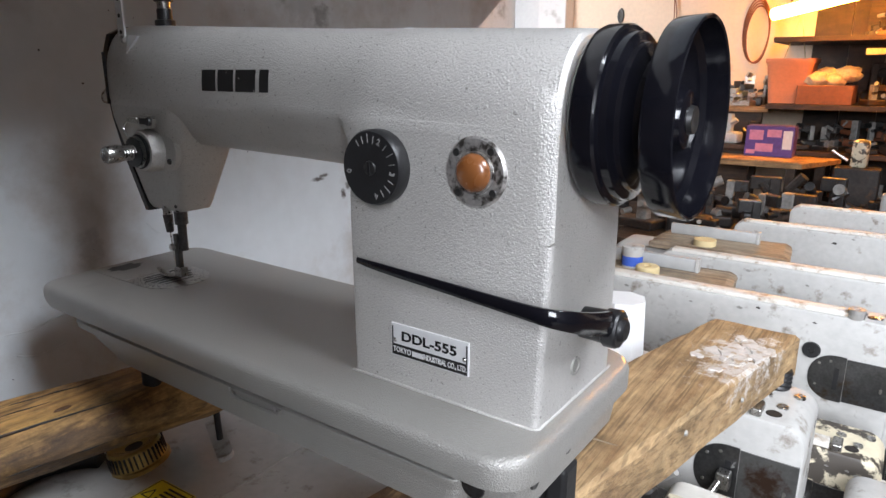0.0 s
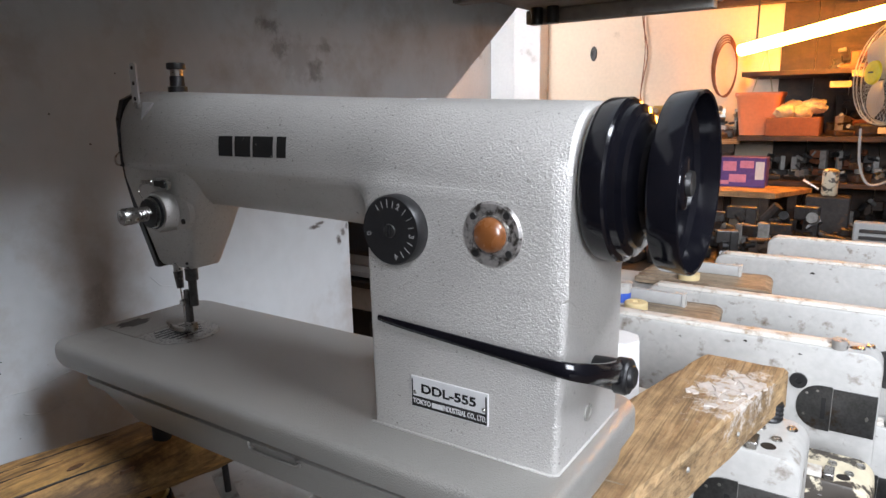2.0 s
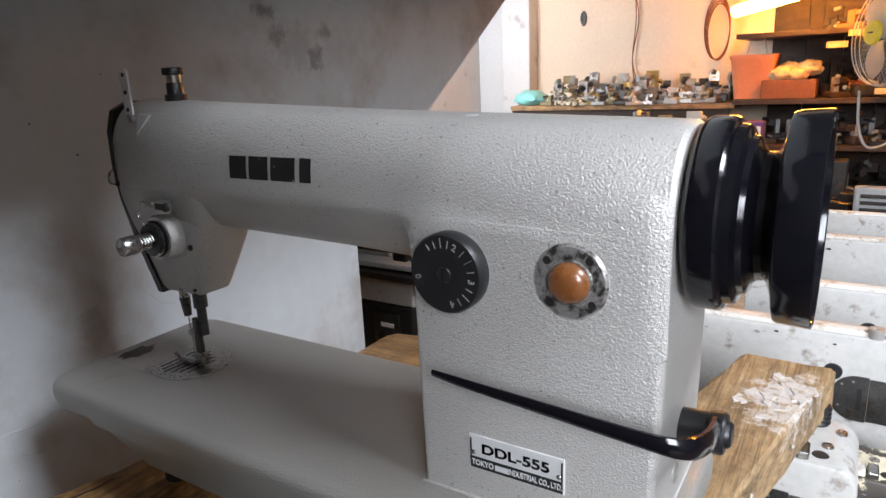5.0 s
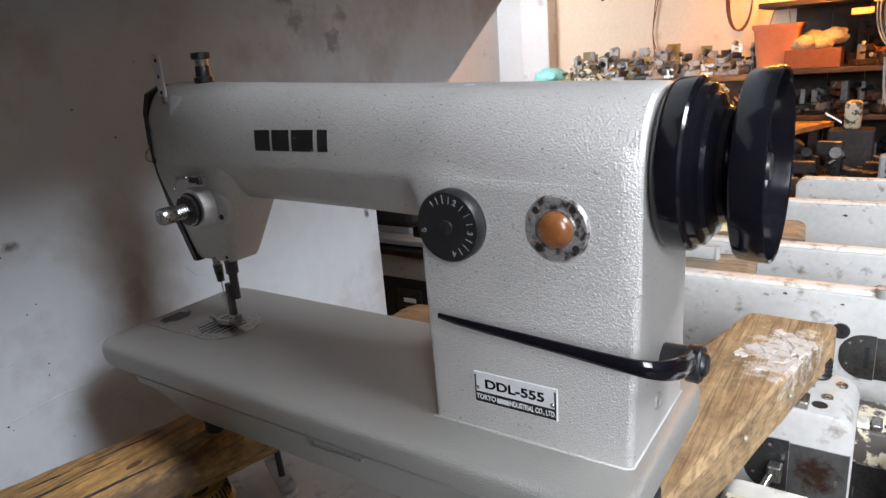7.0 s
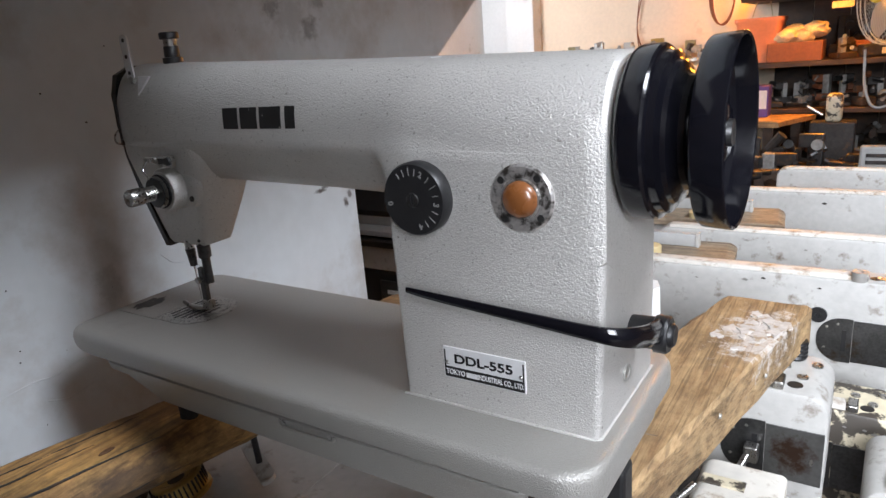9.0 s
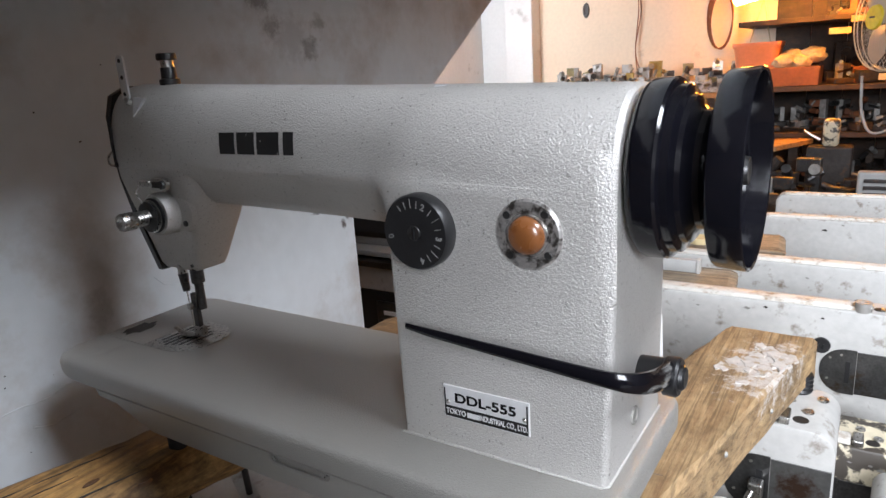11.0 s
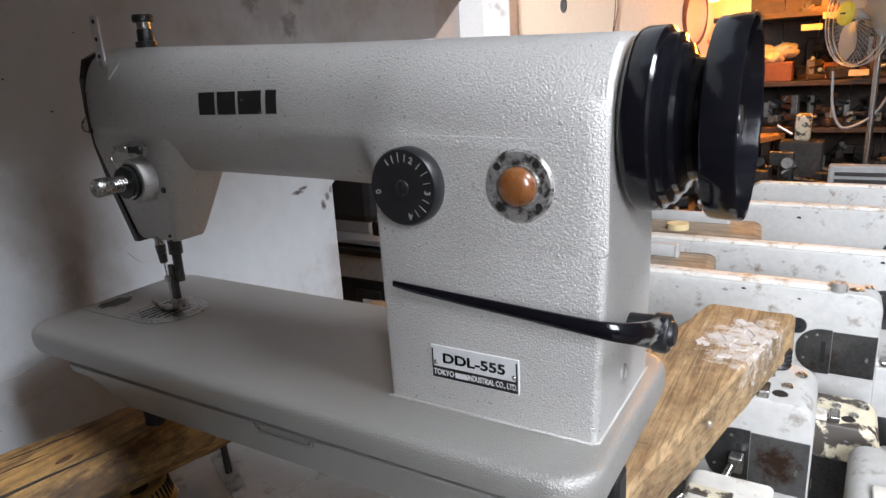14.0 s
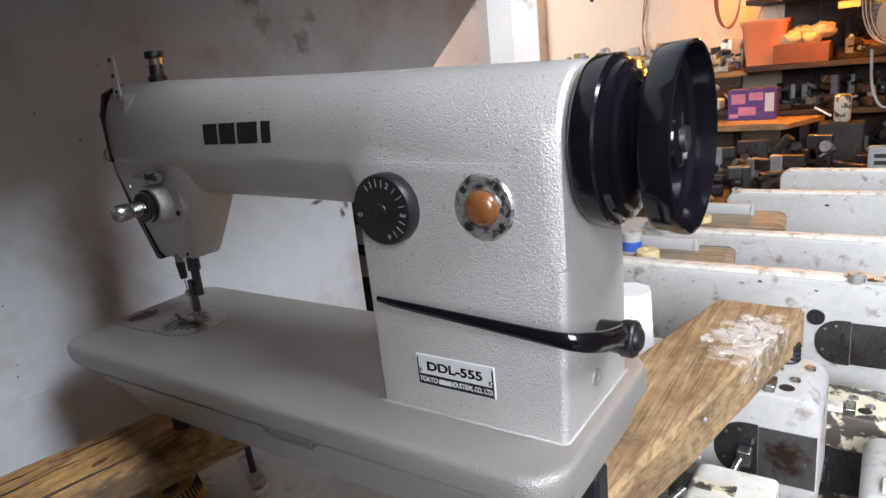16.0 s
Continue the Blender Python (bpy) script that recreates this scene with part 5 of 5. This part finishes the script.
structure("counter_step_front", box(-2.29, -0.70, 4.25, 4.28, FLOOR, 0.73), DARKWOOD, "dark boarded front under the step", "counter")
bm = bmesh.new()
bmesh.ops.create_icosphere(bm, subdivisions=3, radius=1.0)
for v in bm.verts:
    v.co *= 1 + 0.25 * noise.noise(v.co * 2.3)
    v.co = Vector((-2.17 + v.co.x * 0.13, 4.58 + v.co.y * 0.1, 1.04 + v.co.z * 0.06))
tagged(smooth(part("plastic_bag", bm, TEAL), 60), "crumpled teal plastic bag on the counter", "bag")
# hose coil and cables on the wall
hc = thing("hose_coil", "coil of brown rubber hose hung on the wall", "hose")
for k in range(4):
    ring = [(-0.885 + (0.085 - 0.004 * k) * math.cos(radians(a)) + 0.006 * k, 4.96 - 0.012 * k, 1.485 + (0.215 - 0.008 * k) * math.sin(radians(a)) - 0.01 * k) for a in range(0, 361, 12)]
    smooth(part("loop", tube(ring, 0.005, 8), BROWNBOX, hc), 60)
for k in range(2):
    c3 = spline([(-1.50 + 0.015 * k, 4.98, 2.3), (-1.49 - 0.012 * k, 4.97, 1.9), (-1.47 + 0.02 * k, 4.97, 1.6), (-1.49, 4.97, 1.3), (-1.46 + 0.03 * k, 4.95, 1.1)], 8)
    tagged(smooth(part("wall_cable", tube(c3, 0.004, 6), BROWNBOX), 60), "thin brown cable hanging on the wall", "cable", "wall cables")
sk = thing("wall_socket", "dark round hole fitting in the cream wall", "socket")
smooth(part("ring", lathe([(0, 0), (0, 0.045), (0.012, 0.04), (0.012, 0.02), (0.004, 0.018), (0.004, 0)], at(-1.895, 4.999, 1.63, TO_FRONT) @ Matrix.Diagonal((0.62, 1.3, 1, 1)), 24), DARKMETAL, sk), 40)

# shelving on the right of the far wall
sh = thing("shelf_unit", "dark wooden shelves crowded with tools and boxes", "shelf")
for z in (0.34, 0.70, 0.98, 1.38):
    part("shelf", box(-0.66, 1.4, 4.35, 4.98, z, z + 0.03, 0.002), DARKWOOD, sh)
for x in (0.46, 1.36):
    part("upright", box(x, x + 0.04, 4.80, 4.97, FLOOR, 1.9), DARKWOOD, sh)
for k in range(9):
    part("back_board", box(-0.52 + 0.214 * k, -0.309 + 0.214 * k, 4.97, 4.99 - 0.004 * (k % 2), 0.0, 1.9, 0.002), SHELFBACK, sh)
tb = thing("tub", "orange plastic tub on a shelf", "tub")
rings = [[(x, y, z) for x, y in round_rect(-0.7 + i, -0.43 - i, 4.42 + i, 4.7 - i, 0.03, 5)] for z, i in ((1.012, 0.03), (1.25, 0.004), (1.265, -0.006), (1.285, -0.006), (1.285, 0.004), (1.03, 0.04))]
smooth(part("body", loft(bmesh.new(), rings), ORANGE, tb), 35)
bm = bmesh.new()
rod(bm, (-0.62, 4.55, 1.285), (-0.57, 4.7, 1.56), 0.004, 6)
rod(bm, (-0.50, 4.55, 1.285), (-0.57, 4.7, 1.56), 0.004, 6)
part("cord", bm, BAG, tb)
bx = thing("carton", "brown cardboard box with yellowed bags on it", "box")
part("body", box(-0.50, -0.20, 4.37, 4.68, 1.012, 1.125, 0.004), BROWNBOX, bx)
for k, (x, y, z, r) in enumerate(((-0.40, 4.45, 1.16, 0.06), (-0.32, 4.47, 1.155, 0.06), (-0.25, 4.5, 1.19, 0.065), (-0.36, 4.5, 1.195, 0.05))):
    bm = bmesh.new()
    bmesh.ops.create_icosphere(bm, subdivisions=3, radius=1.0)
    for v in bm.verts:
        v.co *= 1 + 0.3 * noise.noise(v.co * 2.1 + Vector((k * 3, 0, 0)))
        v.co = Vector((x + v.co.x * r * 1.2, y + v.co.y * r, z + v.co.z * r * 0.75))
    tagged(smooth(part("bag", bm, BAG), 60), "crumpled yellowed plastic bag on a box", "bag", "crumpled bags")
wt = thing("work_table", "wooden table top lit by the warm lamp", "table")
part("top", rough_board([(-0.98, 3.95), (-0.36, 3.95), (-0.20, 4.33), (-0.98, 4.33)], 0.665, 0.70, 4), TABLEWOOD, wt)
for x, y in ((-0.93, 4.0), (-0.42, 4.0), (-0.93, 4.28), (-0.3, 4.28)):
    part("leg", box(x - 0.025, x + 0.025, y - 0.025, y + 0.025, FLOOR, 0.667), DARKWOOD, wt)
pc = thing("detergent_carton", "purple printed carton standing on the table", "carton")
part("body", box(-0.72, -0.45, 4.18, 4.32, 0.70, 0.885, 0.004), PURPLE, pc)
for x0, x1, z0, z1 in ((-0.70, -0.62, 0.80, 0.86), (-0.66, -0.56, 0.73, 0.78), (-0.60, -0.52, 0.82, 0.865), (-0.71, -0.66, 0.715, 0.74)):
    part("print", box(x0, x1, 4.1785, 4.18, z0, z1), PINK, pc)
part("label", box(-0.51, -0.46, 4.1785, 4.18, 0.75, 0.86), PLATEWHITE, pc)
# clutter: dark tools and heads on the shelves and the floor in front
rnd = random.Random(5)
for z, n, lo, hi in ((1.012, 13, 0.12, 0.3), (1.412, 14, 0.08, 0.2), (0.732, 15, 0.1, 0.22), (0.372, 14, 0.12, 0.3)):
    for row, y in ((0, 4.75), (1, 4.48)):
        for k in range(n):
            x = (-0.13 if z != 0.732 else -0.45) + (1.4 if z != 0.732 else 1.75) * k / n + rnd.uniform(-0.04, 0.04)
            junk("tool", x, y + rnd.uniform(-0.05, 0.05), z, rnd.uniform(0.08, 0.17), 0.11, rnd.uniform(lo, hi) * (1 - 0.35 * row), rnd.choice((DARKMETAL, DARKMETAL, DARKMETAL, BROWNBOX, DARKSTEEL, DARKWOOD, SHELFBACK)), int(rnd.random() * 1e6), "oily dark workshop tool on a shelf", "tool", "shelf tools")
for row, y0 in enumerate((3.55, 3.25, 2.95)):
    for k in range(13):
        x, y = -0.9 + 0.155 * k + rnd.uniform(-0.05, 0.05), y0 + rnd.uniform(-0.06, 0.06)
        if -0.05 < x < 0.56 and row == 2:
            continue
        junk("old_machine", x, y, 0.44, rnd.uniform(0.14, 0.24), 0.14, rnd.uniform(0.14, 0.30) - 0.03 * row, rnd.choice((DARKMETAL, DARKMETAL, DARKMETAL, DARKMETAL, DARKSTEEL, DARKSTEEL, BROWNBOX, DARKWOOD)), int(rnd.random() * 1e6), "oily dark sewing machine head on a low bench", "machine head", "old machines")
structure("low_bench", box(-1.0, 1.4, 2.7, 3.75, 0.40, 0.44, 0.003), DARKWOOD, "low dark bench with old machine heads", "bench")
structure("low_bench_front", box(-0.98, 1.38, 2.75, 2.79, FLOOR, 0.40), DARKWOOD, "dark board under the low bench", "bench")
for x, z, w in ((-0.165, 1.30, 0.11), (0.10, 1.03, 0.10), (-0.06, 1.36, 0.09)):
    tagged(part("paper_tag", box(x, x + w, 4.33, 4.336, z, z + 0.035), BAG), "yellowed paper tag on a shelf edge", "tag", "paper tags")
tagged(part("wall_panel", box(-0.22, 0.25, 4.93, 4.96, 1.41, 1.85, 0.004), DARKWOOD), "dark wooden panel standing on the shelf", "panel")
mh = thing("cream_machine", "small cream machine standing among dark tools", "machine")
smooth(part("body", box(-0.13, -0.05, 3.9, 4.0, 0.70, 0.85, 0.02, None, 3), CREAM, mh), 40)
bm = bmesh.new()
rod(bm, (-0.14, 3.9, 0.74), (-0.22, 3.9, 0.79), 0.008)
part("lever", bm, STEEL, mh)
part("foot", box(-0.2, 0.02, 3.88, 4.02, 0.44, 0.702, 0.01), DARKMETAL, mh)
gr = thing("radiator_grille", "grey slatted appliance grille among the machines", "grille")
part("frame", box(0.06, 0.46, 3.06, 3.12, 0.44, 0.70, 0.01), GREYPLASTIC, gr)
for k in range(7):
    part("slat", box(0.085, 0.44, 3.05, 3.062, 0.475 + 0.03 * k, 0.49 + 0.03 * k, 0.002), DARKMETAL, gr)
bm = bmesh.new()
rod(bm, (0.40, 3.0, FLOOR), (0.30, 3.0, 2.0), 0.02)
structure("post", bm, POST, "red oxide painted steel post", "post")

# pedestal fan
fan = thing("pedestal_fan", "grey pedestal fan with a yellow hub badge", "fan")
FM = at(0.125, 3.62, 1.345, pose(0, 0, 0, 86, 0, -56))
FR = 0.245
for r, z in ((FR, 0.0), (FR * 0.98, 0.02), (FR * 0.98, -0.02)):
    ring = [FM @ Vector((r * math.cos(radians(a)), r * math.sin(radians(a)), z)) for a in range(0, 361, 8)]
    smooth(part("guard_ring", tube(ring, 0.003, 6), FANBLADE, fan), 60)
wire = bmesh.new()
for k in range(60):
    a = 2 * math.pi * k / 60
    for sgn in (1, -1):
        p = [FM @ Vector((FR * u * math.cos(a), FR * u * math.sin(a), sgn * (0.02 + 0.06 * (1 - u ** 2)))) for u in (0.2, 0.6, 0.98)]
        rod(wire, p[0], p[1], 0.0008, 4)
        rod(wire, p[1], p[2], 0.0008, 4)
part("guard_mesh", wire, FANBLADE, fan)
smooth(part("badge", lathe([(0.075, 0), (0.075, 0.058), (0.088, 0.054), (0.092, 0)], FM, 32), YELLOW, fan, "yellow round badge"), 40)
part("badge_bar", box(-0.018, 0.018, -0.004, 0.004, 0.0915, 0.0935, 0, FM), LOGOBLACK, fan)
smooth(part("motor", lathe([(-0.16, 0), (-0.16, 0.05), (-0.14, 0.06), (-0.06, 0.062), (-0.05, 0.03), (0.03, 0.025), (0.03, 0)], FM, 24), GREYPLASTIC, fan), 40)
for k in range(3):
    bl = bmesh.new()
    rows = []
    for u in range(7):
        r = 0.03 + 0.185 * u / 6
        half = radians(22 + 22 * math.sin(math.pi * u / 6))
        rows.append([bl.verts.new(FM @ Vector((r * math.cos(k * 2.0944 + w * half), r * math.sin(k * 2.0944 + w * half), 0.02 * w))) for w in (-1, -0.5, 0, 0.5, 1)])
    for A, B in zip(rows, rows[1:]):
        for i in range(4):
            bl.faces.new((A[i], A[i + 1], B[i + 1], B[i]))
    bmesh.ops.solidify(bl, geom=bl.faces[:], thickness=0.002)
    smooth(part("blade", bl, FANBLADE, fan), 60)
bm = bmesh.new()
base = FM @ Vector((0, 0, -0.11))
rod(bm, base, (base.x, base.y, FLOOR + 0.03), 0.014)
part("pole", bm, STEEL, fan)
smooth(part("base", lathe([(0, 0), (0, 0.18), (0.02, 0.17), (0.03, 0.03), (0.03, 0)], at(base.x, base.y, FLOOR, pose(0, 0, 0)), 32), GREYPLASTIC, fan), 40)
c4 = spline([(0.03, 3.7, 1.08), (0.045, 3.68, 0.9), (0.1, 3.66, 0.8), (0.22, 3.68, 0.86), (0.3, 3.7, 1.0)], 8)
tagged(smooth(part("fan_cable", tube(c4, 0.007, 6), GREYPLASTIC), 60), "grey cable hanging from the fan", "cable")

# warm tube lamp under the loft
tube_lamp = thing("tube_lamp", "glowing warm tube lamp under the loft joists", "lamp")
bm = bmesh.new()
rod(bm, (-0.70, 4.5, 1.555), (0.28, 3.85, 1.70), 0.038)
part("tube", bm, glow_mat("warm_tube", (1.0, 0.36, 0.035), 130), tube_lamp)
for p in ((-0.6, 4.434, 1.60), (0.2, 3.903, 1.715)):
    bm = bmesh.new()
    rod(bm, p, (p[0], p[1], 1.98), 0.006)
    part("hanger", bm, BLACK, tube_lamp)
